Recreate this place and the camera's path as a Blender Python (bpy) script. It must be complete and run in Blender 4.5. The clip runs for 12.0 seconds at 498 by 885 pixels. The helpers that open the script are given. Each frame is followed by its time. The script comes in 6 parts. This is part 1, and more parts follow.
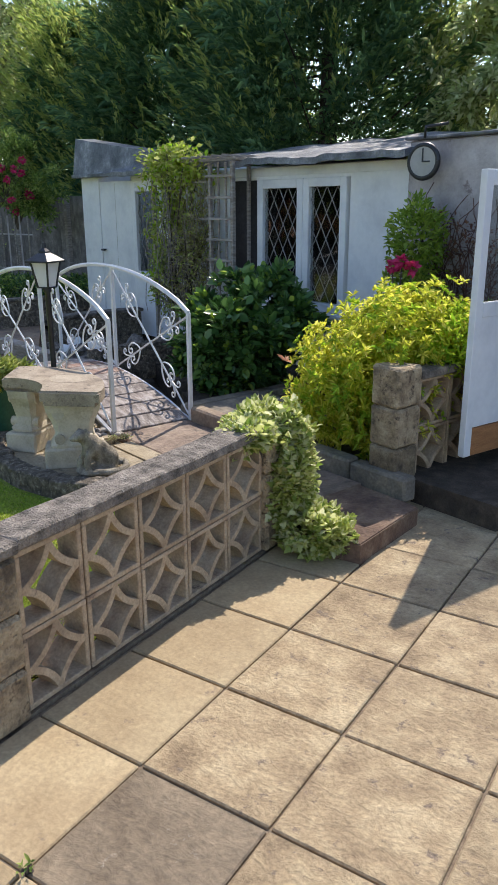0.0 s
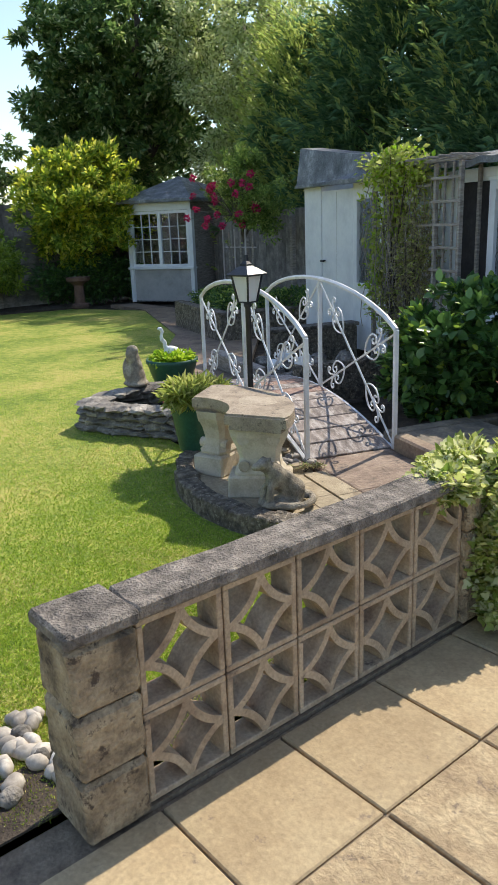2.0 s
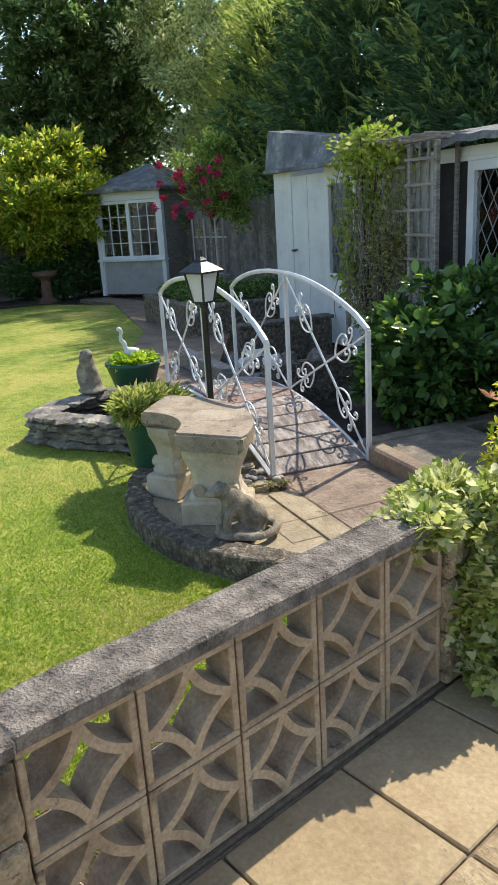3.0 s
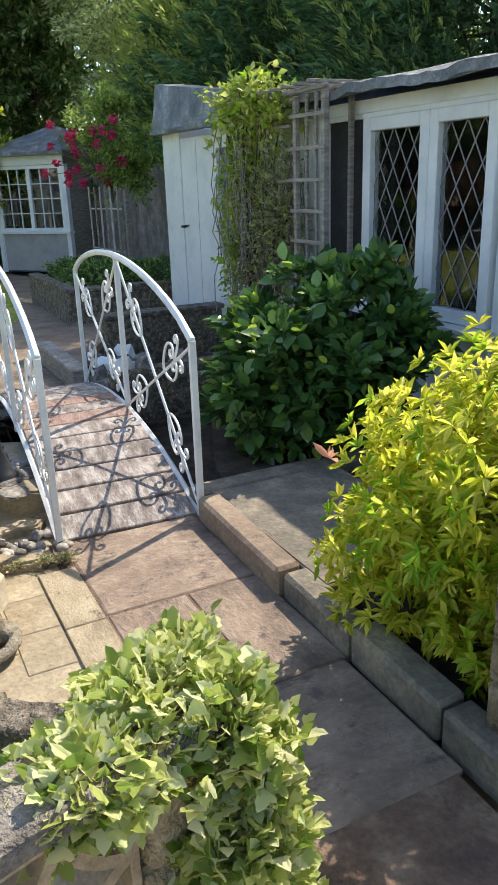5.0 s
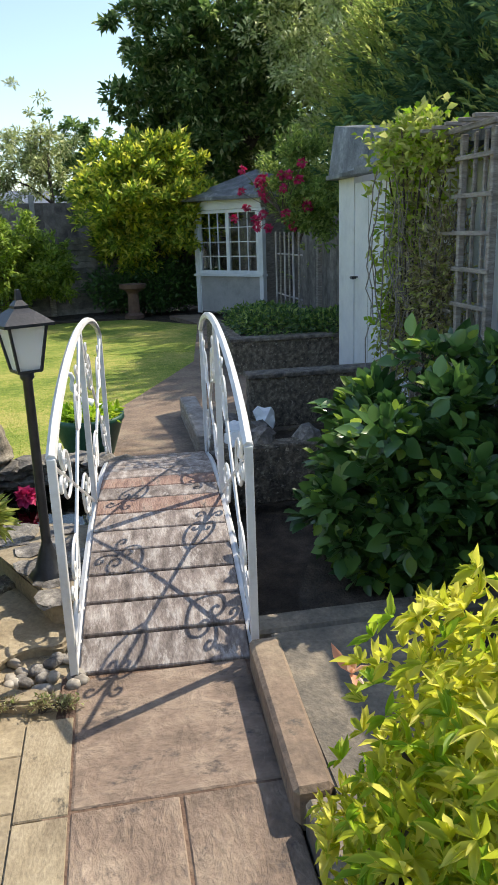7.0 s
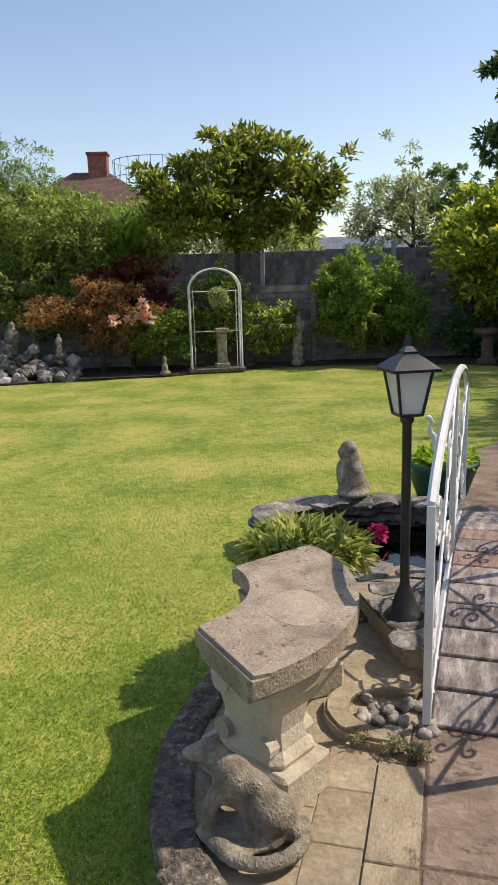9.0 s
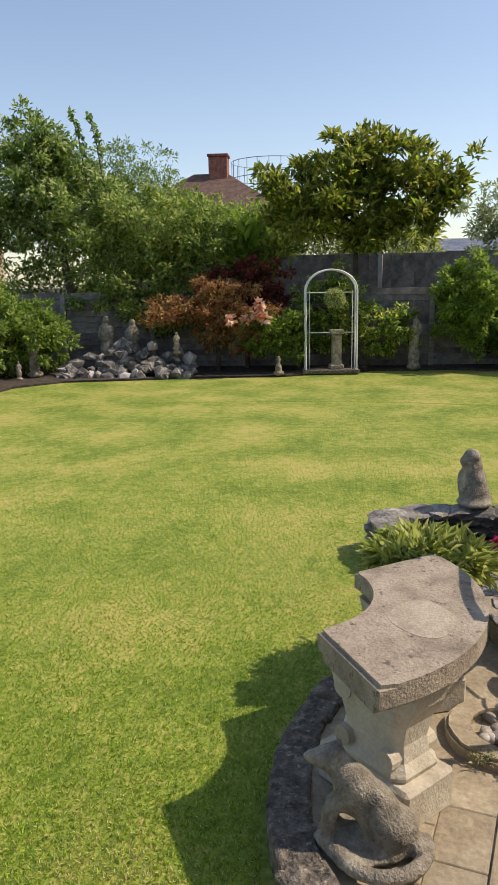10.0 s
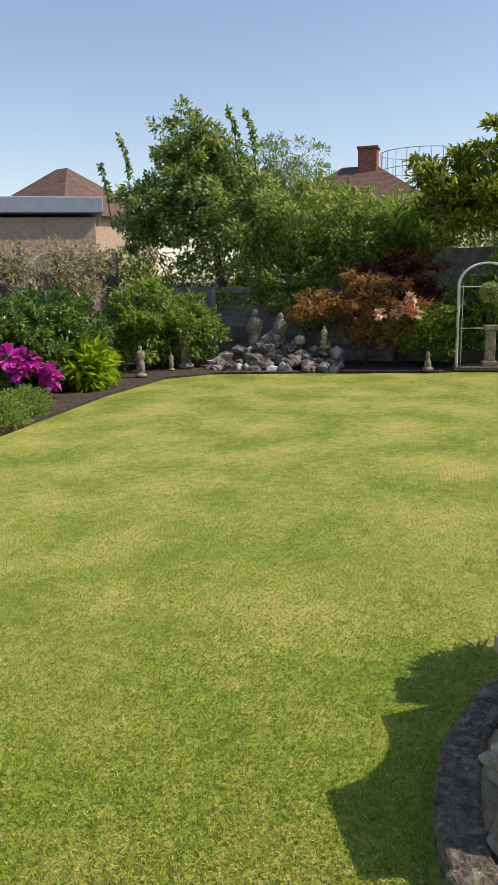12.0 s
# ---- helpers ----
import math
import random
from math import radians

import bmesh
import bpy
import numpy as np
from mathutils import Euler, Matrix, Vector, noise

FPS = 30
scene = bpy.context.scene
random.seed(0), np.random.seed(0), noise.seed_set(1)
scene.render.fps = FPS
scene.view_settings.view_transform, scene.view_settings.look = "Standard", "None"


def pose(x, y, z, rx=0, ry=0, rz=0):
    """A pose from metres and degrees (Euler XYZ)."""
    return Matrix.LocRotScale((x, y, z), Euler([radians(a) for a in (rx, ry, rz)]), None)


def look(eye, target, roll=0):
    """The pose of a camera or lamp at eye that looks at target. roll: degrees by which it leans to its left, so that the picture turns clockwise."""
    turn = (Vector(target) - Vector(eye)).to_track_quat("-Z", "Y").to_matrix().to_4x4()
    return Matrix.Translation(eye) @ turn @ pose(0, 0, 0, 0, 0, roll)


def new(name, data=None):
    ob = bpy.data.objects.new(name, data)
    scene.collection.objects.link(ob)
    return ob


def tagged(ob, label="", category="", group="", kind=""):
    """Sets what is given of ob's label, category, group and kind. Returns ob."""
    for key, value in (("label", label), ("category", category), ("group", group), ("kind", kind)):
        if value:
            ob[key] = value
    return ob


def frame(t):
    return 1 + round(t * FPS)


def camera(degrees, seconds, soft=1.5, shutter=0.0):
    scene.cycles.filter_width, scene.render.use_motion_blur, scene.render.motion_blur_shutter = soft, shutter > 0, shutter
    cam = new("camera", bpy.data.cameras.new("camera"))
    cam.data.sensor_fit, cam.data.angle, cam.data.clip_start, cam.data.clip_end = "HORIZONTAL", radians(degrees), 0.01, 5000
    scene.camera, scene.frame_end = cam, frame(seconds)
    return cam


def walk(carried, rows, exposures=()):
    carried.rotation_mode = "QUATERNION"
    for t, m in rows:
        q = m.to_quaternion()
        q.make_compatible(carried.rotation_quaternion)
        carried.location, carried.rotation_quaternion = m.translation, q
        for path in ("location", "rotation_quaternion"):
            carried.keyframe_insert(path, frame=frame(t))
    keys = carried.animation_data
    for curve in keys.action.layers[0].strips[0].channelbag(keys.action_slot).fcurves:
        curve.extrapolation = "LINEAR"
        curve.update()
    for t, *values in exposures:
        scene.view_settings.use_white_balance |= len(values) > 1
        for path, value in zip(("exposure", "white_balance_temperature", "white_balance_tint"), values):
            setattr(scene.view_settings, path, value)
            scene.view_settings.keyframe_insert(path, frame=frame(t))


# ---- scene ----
cam = camera(36.7, 12.0)

PATH = [
    (0, (1.308, 0.589, 1.628), (0.275, 2.193, 1.028), -0.2),
    (0.5, (1.292, 0.778, 1.628), (0.203, 2.358, 1.063), -1.1),
    (1, (1.268, 0.918, 1.629), (0.018, 2.382, 1.089), -1.6),
    (1.5, (1.248, 0.997, 1.623), (-0.143, 2.322, 1.069), -1.9),
    (2, (1.11, 1.101, 1.6), (-0.372, 2.32, 1.037), -2.2),
    (2.5, (0.933, 1.309, 1.616), (-0.551, 2.521, 1.043), -2.7),
    (2.7, (0.892, 1.394, 1.621), (-0.58, 2.615, 1.038), -3.1),
    (4.3, (0.491, 2.416, 1.573), (-0.888, 3.711, 0.926), -2.7),
    (4.5, (0.442, 2.53, 1.574), (-0.923, 3.838, 0.922), -2.4),
    (5, (0.383, 2.925, 1.524), (-0.973, 4.239, 0.864), -1.9),
    (5.5, (0.337, 3.235, 1.527), (-1.043, 4.523, 0.865), -1.5),
    (6, (0.18, 3.488, 1.547), (-1.27, 4.707, 0.907), -1.2),
    (6.5, (0.101, 3.685, 1.568), (-1.469, 4.769, 0.969), -1.3),
    (7, (0.095, 3.823, 1.591), (-1.607, 4.716, 1.037), -2.0),
    (7.5, (0.106, 3.785, 1.612), (-1.705, 4.461, 1.1), -2.0),
    (7.7, (0.101, 3.773, 1.61), (-1.749, 4.355, 1.119), -2.3),
    (9.5, (0.051, 3.604, 1.628), (-1.903, 3.538, 1.208), -1.2),
    (10, (0.051, 3.57, 1.629), (-1.895, 3.371, 1.213), -1),
    (10.5, (0.06, 3.536, 1.631), (-1.87, 3.216, 1.216), -0.9),
    (11, (0.079, 3.498, 1.633), (-1.83, 3.07, 1.219), -0.8),
    (11.5, (0.095, 3.471, 1.631), (-1.793, 2.958, 1.214), -0.9),
    (12, (0.102, 3.447, 1.626), (-1.773, 2.893, 1.202), -1.1),
]
EXPOSURES = [(0, 0.62, 6600, 14), (1, 0.62, 6600, 14), (2.5, 0.65, 6900, 10), (4.5, 0.95, 6900, 10), (5.5, 1.0, 7000, 10), (6.5, 0.87, 7000, 10), (7.5, 0.52, 6900, 10), (9.5, 0.27, 7200, 16), (12, 0.22, 7200, 16)]
walk(cam, [(t, look(eye, target, roll)) for t, eye, target, roll in PATH], EXPOSURES)

# ---- world and light ----
sun_dir = Vector((0.10, -0.66, -0.76))
world = bpy.data.worlds.new("world")
scene.world = world
world.use_nodes = True
wn = world.node_tree.nodes
sky = wn.new("ShaderNodeTexSky")
sky.sky_type = "NISHITA"
sky.sun_disc = False
sky.sun_elevation = math.asin(0.76)
sky.sun_rotation = radians(-9)
sky.air_density, sky.dust_density, sky.ozone_density = 1.0, 0.7, 1.8
world.node_tree.links.new(sky.outputs["Color"], wn["Background"].inputs["Color"])
wn["Background"].inputs["Strength"].default_value = 0.15
sun = new("sun", bpy.data.lights.new("sun", "SUN"))
sun.data.energy, sun.data.angle, sun.data.color = 3.3, radians(0.53), (1.0, 0.94, 0.84)
sun.matrix_world = look((0, 0, 20), Vector((0, 0, 20)) + sun_dir)


# ---- materials ----
def node_material(name):
    m = bpy.data.materials.new(name)
    m.use_nodes = True
    nt = m.node_tree
    return m, nt.nodes, nt.links, nt.nodes["Principled BSDF"]


def surface(name, colours, scale=6.0, fine=60.0, rough=0.8, bump=0.3, per="object", spots=None, metal=0.0, stretch=None, spread=0.12, relief=0.0, grainy=0.9):
    """A worn surface: broad stains between the colours, fine grain, a bump, and a tone that differs from piece to piece."""
    m, n, l, bsdf = node_material(name)
    coord = n.new("ShaderNodeTexCoord")
    mapping = n.new("ShaderNodeMapping")
    l.new(coord.outputs["Object"], mapping.inputs["Vector"])
    if stretch:
        mapping.inputs["Scale"].default_value = stretch
    info = n.new("ShaderNodeObjectInfo")
    geo = n.new("ShaderNodeNewGeometry")
    rand = info.outputs["Random"] if per == "object" else geo.outputs["Random Per Island"]
    off = n.new("ShaderNodeVectorMath")
    off.operation = "SCALE"
    off.inputs[0].default_value = (13.0, 7.0, 5.0)
    l.new(rand, off.inputs["Scale"])
    l.new(off.outputs[0], mapping.inputs["Location"])
    broad = n.new("ShaderNodeTexNoise")
    broad.inputs["Scale"].default_value, broad.inputs["Detail"].default_value = scale, 5
    broad.inputs["Roughness"].default_value = 0.65
    grain = n.new("ShaderNodeTexNoise")
    grain.inputs["Scale"].default_value, grain.inputs["Detail"].default_value = fine, 4
    for t in (broad, grain):
        l.new(mapping.outputs[0], t.inputs["Vector"])
    ramp = n.new("ShaderNodeValToRGB")
    el = ramp.color_ramp.elements
    el[0].position, el[1].position = 0.3, 0.7
    el[0].color, el[1].color = (*colours[0], 1), (*colours[-1], 1)
    for k, c in enumerate(colours[1:-1]):
        e = el.new(0.3 + 0.4 * (k + 1) / (len(colours) - 1))
        e.color = (*c, 1)
    l.new(broad.outputs["Fac"], ramp.inputs["Fac"])
    tone = n.new("ShaderNodeMath")
    tone.operation = "MULTIPLY_ADD"
    tone.inputs[1].default_value, tone.inputs[2].default_value = 2 * spread, 1 - spread
    l.new(rand, tone.inputs[0])
    tone2 = n.new("ShaderNodeMath")
    tone2.operation = "MULTIPLY_ADD"
    tone2.inputs[1].default_value, tone2.inputs[2].default_value = grainy, 1 - 0.5 * grainy
    l.new(grain.outputs["Fac"], tone2.inputs[0])
    both = n.new("ShaderNodeMath")
    both.operation = "MULTIPLY"
    l.new(tone.outputs[0], both.inputs[0])
    l.new(tone2.outputs[0], both.inputs[1])
    mul = n.new("ShaderNodeVectorMath")
    mul.operation = "SCALE"
    l.new(ramp.outputs["Color"], mul.inputs[0])
    l.new(both.outputs[0], mul.inputs["Scale"])
    colour = mul.outputs[0]
    if spots:
        sp = n.new("ShaderNodeTexNoise")
        sp.inputs["Scale"].default_value, sp.inputs["Detail"].default_value = spots[1], 6
        sp.inputs["Roughness"].default_value = 0.75
        l.new(mapping.outputs[0], sp.inputs["Vector"])
        r2 = n.new("ShaderNodeValToRGB")
        r2.color_ramp.elements[0].position, r2.color_ramp.elements[1].position = spots[2], spots[2] + 0.08
        l.new(sp.outputs["Fac"], r2.inputs["Fac"])
        mix = n.new("ShaderNodeMix")
        mix.data_type = "RGBA"
        l.new(r2.outputs["Color"], mix.inputs["Factor"])
        l.new(colour, mix.inputs["A"])
        mix.inputs["B"].default_value = (*spots[0], 1)
        colour = mix.outputs["Result"]
    l.new(colour, bsdf.inputs["Base Color"])
    bsdf.inputs["Roughness"].default_value, bsdf.inputs["Metallic"].default_value = rough, metal
    add = n.new("ShaderNodeMath")
    add.operation = "MULTIPLY_ADD"
    add.inputs[1].default_value = 2.0
    l.new(broad.outputs["Fac"], add.inputs[0])
    l.new(grain.outputs["Fac"], add.inputs[2])
    height = add.outputs[0]
    if relief:
        # riven ridges that run one way, and flakes
        rm = n.new("ShaderNodeMapping")
        rm.inputs["Scale"].default_value = (13, 22, 13)
        rm.inputs["Rotation"].default_value = (0, 0, 0.5)
        l.new(mapping.outputs[0], rm.inputs["Vector"])
        ridge = n.new("ShaderNodeTexNoise")
        ridge.inputs["Scale"].default_value, ridge.inputs["Detail"].default_value = 1.0, 6
        ridge.inputs["Distortion"].default_value = 0.7
        ridge.inputs["Roughness"].default_value = 0.7
        l.new(rm.outputs[0], ridge.inputs["Vector"])
        plus = n.new("ShaderNodeMath")
        plus.operation = "MULTIPLY_ADD"
        plus.inputs[1].default_value = relief
        l.new(ridge.outputs["Fac"], plus.inputs[0])
        l.new(height, plus.inputs[2])
        height = plus.outputs[0]
        # the high flakes are scuffed paler
        r3 = n.new("ShaderNodeValToRGB")
        r3.color_ramp.elements[0].position, r3.color_ramp.elements[1].position = 0.58, 0.72
        l.new(ridge.outputs["Fac"], r3.inputs["Fac"])
        k = n.new("ShaderNodeMath")
        k.operation = "MULTIPLY"
        k.inputs[1].default_value = 0.45
        l.new(r3.outputs["Color"], k.inputs[0])
        mx = n.new("ShaderNodeMix")
        mx.data_type = "RGBA"
        l.new(k.outputs[0], mx.inputs["Factor"])
        l.new(colour, mx.inputs["A"])
        mx.inputs["B"].default_value = (*[min(0.75, c * 1.35) for c in colours[-1]], 1)
        l.new(mx.outputs["Result"], bsdf.inputs["Base Color"])
    bm = n.new("ShaderNodeBump")
    bm.inputs["Strength"].default_value, bm.inputs["Distance"].default_value = bump, 0.01
    l.new(height, bm.inputs["Height"])
    l.new(bm.outputs[0], bsdf.inputs["Normal"])
    return m


def leafy(name, colours, rough=0.5, through_light=0.35, spec=0.4):
    """Leaves: each one takes its own tone, and lets some light through."""
    m, n, l, bsdf = node_material(name)
    geo = n.new("ShaderNodeNewGeometry")
    ramp = n.new("ShaderNodeValToRGB")
    el = ramp.color_ramp.elements
    el[0].color, el[1].color = (*colours[0], 1), (*colours[-1], 1)
    for k, c in enumerate(colours[1:-1]):
        el.new((k + 1) / (len(colours) - 1)).color = (*c, 1)
    l.new(geo.outputs["Random Per Island"], ramp.inputs["Fac"])
    l.new(ramp.outputs["Color"], bsdf.inputs["Base Color"])
    bsdf.inputs["Roughness"].default_value = rough
    bsdf.inputs["Specular IOR Level"].default_value = spec
    tr = n.new("ShaderNodeBsdfTranslucent")
    l.new(ramp.outputs["Color"], tr.inputs["Color"])
    mix = n.new("ShaderNodeMixShader")
    mix.inputs[0].default_value = through_light
    l.new(bsdf.outputs[0], mix.inputs[1])
    l.new(tr.outputs[0], mix.inputs[2])
    l.new(mix.outputs[0], n["Material Output"].inputs["Surface"])
    return m


SLAB = surface("riven_slab", [(0.22, 0.155, 0.09), (0.37, 0.275, 0.16), (0.5, 0.395, 0.24)], 5.5, 70, 0.85, 0.6, spots=((0.18, 0.135, 0.1), 13, 0.58), spread=0.16, relief=2.4)
SLAB_SMOOTH = surface("smooth_slab", [(0.32, 0.23, 0.125), (0.4, 0.3, 0.17), (0.46, 0.36, 0.21)], 3, 70, 0.8, 0.25, spots=((0.24, 0.18, 0.12), 14, 0.62), spread=0.08, grainy=0.7, relief=0.9)
SLAB_GREY = surface("grey_slab", [(0.15, 0.11, 0.07), (0.21, 0.16, 0.105), (0.28, 0.215, 0.14)], 4, 50, 0.85, 0.6, spots=((0.32, 0.27, 0.2), 14, 0.62), relief=1.6)
JOINT = surface("joint_mortar", [(0.11, 0.08, 0.055), (0.2, 0.15, 0.1), (0.28, 0.22, 0.15)], 14, 90, 0.95, 0.5)
PATH = surface("path_concrete", [(0.16, 0.12, 0.09), (0.28, 0.2, 0.14), (0.36, 0.28, 0.19)], 3.5, 50, 0.85, 0.5, spots=((0.12, 0.1, 0.08), 9, 0.6), spread=0.1)
FLAG = surface("pink_flag", [(0.13, 0.095, 0.07), (0.265, 0.19, 0.14), (0.39, 0.3, 0.22)], 6, 60, 0.8, 0.7, spots=((0.11, 0.085, 0.07), 8, 0.56), spread=0.08, relief=2.0, grainy=0.7)
PAVING = surface("pad_paving", [(0.2, 0.155, 0.1), (0.34, 0.275, 0.18), (0.44, 0.365, 0.25)], 4, 60, 0.85, 0.35, spots=((0.13, 0.11, 0.08), 9, 0.6), relief=0.8)
KERB = surface("kerb_concrete", [(0.1, 0.09, 0.075), (0.2, 0.17, 0.13), (0.34, 0.28, 0.2)], 6, 60, 0.9, 0.6)
EDGE_STONE = surface("edging_stone", [(0.06, 0.05, 0.038), (0.17, 0.14, 0.105), (0.38, 0.32, 0.24)], 22, 70, 0.9, 1.8, spots=((0.5, 0.44, 0.34), 34, 0.57))
BLOCK = surface("screen_block", [(0.25, 0.17, 0.11), (0.42, 0.31, 0.2), (0.5, 0.39, 0.27)], 6, 90, 0.9, 0.45, spots=((0.15, 0.11, 0.08), 8, 0.62), spread=0.08)
COPING = surface("coping_stone", [(0.07, 0.062, 0.052), (0.21, 0.18, 0.15), (0.38, 0.33, 0.27)], 14, 120, 0.95, 1.3, spots=((0.5, 0.47, 0.4), 40, 0.62))
PIER = surface("pier_block", [(0.1, 0.075, 0.05), (0.33, 0.25, 0.155), (0.5, 0.41, 0.27)], 9, 90, 0.95, 1.3, spots=((0.09, 0.065, 0.045), 14, 0.55), spread=0.25)
BENCH = surface("bench_concrete", [(0.2, 0.155, 0.11), (0.36, 0.29, 0.21), (0.46, 0.38, 0.28)], 6, 110, 0.85, 0.6, spots=((0.12, 0.095, 0.07), 22, 0.57))
BENCH_WORN = surface("worn_bench_concrete", [(0.34, 0.275, 0.2), (0.43, 0.355, 0.26), (0.5, 0.42, 0.315)], 9, 110, 0.85, 0.4)
CAST = surface("cast_stone", [(0.38, 0.32, 0.23), (0.55, 0.48, 0.36), (0.62, 0.56, 0.44)], 7, 80, 0.85, 0.4, grainy=0.4, spots=((0.3, 0.25, 0.18), 9, 0.66))
STATUE = surface("weathered_statue", [(0.13, 0.11, 0.08), (0.28, 0.24, 0.18), (0.46, 0.41, 0.31)], 16, 120, 0.9, 0.9, spots=((0.08, 0.07, 0.05), 12, 0.6))
ROCK = surface("rock", [(0.04, 0.036, 0.034), (0.11, 0.1, 0.09), (0.34, 0.31, 0.27)], 7, 60, 0.85, 0.7, per="island", spread=0.5)
LEDGE_ROCK = surface("ledge_rock", [(0.09, 0.08, 0.07), (0.22, 0.2, 0.17), (0.42, 0.38, 0.32)], 9, 60, 0.85, 1.0, spread=0.3)
PEBBLE = surface("pebble", [(0.22, 0.19, 0.155), (0.4, 0.355, 0.295), (0.56, 0.52, 0.45)], 9, 60, 0.6, 0.1, spread=0.3)
WHITE = surface("white_paint", [(0.66, 0.68, 0.7), (0.78, 0.8, 0.81), (0.84, 0.85, 0.84)], 2.5, 25, 0.5, 0.06, grainy=0.12, spread=0.03, spots=((0.5, 0.49, 0.46), 5, 0.7))
WHITE_METAL = surface("white_metal_paint", [(0.62, 0.62, 0.6), (0.78, 0.78, 0.77), (0.84, 0.84, 0.83)], 7, 50, 0.4, 0.08, grainy=0.15, spread=0.03, spots=((0.42, 0.36, 0.3), 26, 0.7))
RENDER_WALL = surface("wall_render", [(0.3, 0.27, 0.265), (0.46, 0.42, 0.41), (0.62, 0.58, 0.57)], 3.5, 60, 0.9, 0.35, grainy=0.3, spots=((0.24, 0.2, 0.19), 6, 0.6))
CREAM_DIAL = surface("clock_dial", [(0.34, 0.34, 0.32), (0.44, 0.44, 0.42)], 6, 40, 0.5, 0.05, grainy=0.2)
GREY_WALL = surface("grey_render", [(0.34, 0.33, 0.31), (0.46, 0.45, 0.43), (0.54, 0.52, 0.5)], 2.5, 60, 0.9, 0.2, grainy=0.3)
ROOF_FELT = surface("roof_felt", [(0.06, 0.065, 0.075), (0.14, 0.15, 0.165), (0.3, 0.31, 0.33)], 5, 60, 0.42, 0.9, spots=((0.42, 0.43, 0.44), 5, 0.6))
OLD_WOOD = surface("old_wood", [(0.17, 0.145, 0.12), (0.3, 0.265, 0.23), (0.44, 0.4, 0.35)], 8, 50, 0.85, 0.5, stretch=(1, 1, 6))
FENCE_WOOD = surface("fence_wood", [(0.11, 0.1, 0.09), (0.21, 0.19, 0.17), (0.33, 0.3, 0.27)], 5, 60, 0.9, 0.4, spread=0.25)
PLANK = surface("deck_plank", [(0.1, 0.08, 0.07), (0.26, 0.215, 0.19), (0.52, 0.47, 0.43)], 9, 50, 0.8, 0.35, stretch=(1, 2.5, 1), spots=((0.44, 0.4, 0.37), 6, 0.55), spread=0.2)
PLANK_RED = surface("red_plank", [(0.17, 0.1, 0.08), (0.32, 0.2, 0.155), (0.44, 0.34, 0.28)], 6, 40, 0.75, 0.6, stretch=(1, 4, 1), spots=((0.12, 0.09, 0.07), 6, 0.58))
BARK = surface("bark", [(0.05, 0.04, 0.03), (0.1, 0.08, 0.06), (0.17, 0.14, 0.11)], 8, 60, 0.95, 0.9)
CREEPER = surface("creeper_stem", [(0.07, 0.035, 0.03), (0.15, 0.08, 0.065), (0.24, 0.15, 0.12)], 8, 60, 0.9, 0.4)
STEP_BROWN = surface("step_brown", [(0.09, 0.055, 0.04), (0.17, 0.105, 0.07), (0.27, 0.19, 0.13)], 7, 60, 0.9, 0.9)
L_CREEPER = leafy("creeper_leaf", [(0.12, 0.05, 0.04), (0.24, 0.11, 0.08), (0.3, 0.2, 0.12)], 0.6, 0.4)
SOIL = surface("soil", [(0.03, 0.022, 0.016), (0.06, 0.045, 0.032), (0.11, 0.085, 0.06)], 9, 90, 0.98, 1.0)
BLACK_METAL = surface("black_metal", [(0.012, 0.013, 0.016), (0.03, 0.032, 0.036)], 12, 70, 0.4, 0.1)
GREEN_PLASTIC = surface("green_plastic", [(0.02, 0.09, 0.06), (0.035, 0.14, 0.095)], 6, 60, 0.5, 0.05)
# near-black: indoor shade put into the colour; also the pond's bed
DARK = surface("indoor_shade_and_pond_bed", [(0.02, 0.018, 0.018), (0.05, 0.045, 0.045)], 3, 30, 0.9, 0.1)
TERRACOTTA = surface("roof_tile", [(0.07, 0.04, 0.03), (0.13, 0.075, 0.055), (0.19, 0.11, 0.08)], 3, 30, 0.85, 0.5)
BRICK = surface("brick_red", [(0.16, 0.06, 0.04), (0.26, 0.1, 0.07), (0.33, 0.15, 0.1)], 6, 40, 0.9, 0.4)
HOUSE_BRICK = surface("buff_brick", [(0.38, 0.27, 0.18), (0.5, 0.37, 0.26), (0.55, 0.43, 0.31)], 9, 60, 0.9, 0.4)
VARNISH = surface("orange_wood", [(0.3, 0.13, 0.05), (0.42, 0.2, 0.08)], 6, 50, 0.5, 0.2, stretch=(1, 1, 8))
# bluish and light: the gas holder's distance haze is mixed into this steel
STEEL = surface("haze_tinted_steel", [(0.26, 0.31, 0.38), (0.34, 0.39, 0.46)], 4, 30, 0.6, 0.1, grainy=0.2)
LEAD = surface("lead_strip", [(0.22, 0.22, 0.215), (0.34, 0.34, 0.33)], 8, 40, 0.5, 0.1)
FLOWER_RED = leafy("red_petals", [(0.5, 0.02, 0.09), (0.75, 0.06, 0.22)], 0.5, 0.25)
FLOWER_PINK = leafy("magenta_petals", [(0.55, 0.03, 0.4), (0.75, 0.08, 0.6)], 0.5, 0.25)
FLOWER_PEACH = leafy("peach_petals", [(0.8, 0.3, 0.16), (0.85, 0.5, 0.35), (0.85, 0.7, 0.6)], 0.5, 0.25)
L_DARK = leafy("camellia_leaf", [(0.04, 0.1, 0.03), (0.075, 0.18, 0.045), (0.15, 0.28, 0.06)], 0.3, 0.25, 0.6)
L_YELLOW = leafy("golden_leaf", [(0.42, 0.52, 0.04), (0.78, 0.77, 0.09), (0.93, 0.87, 0.22)], 0.4, 0.6)
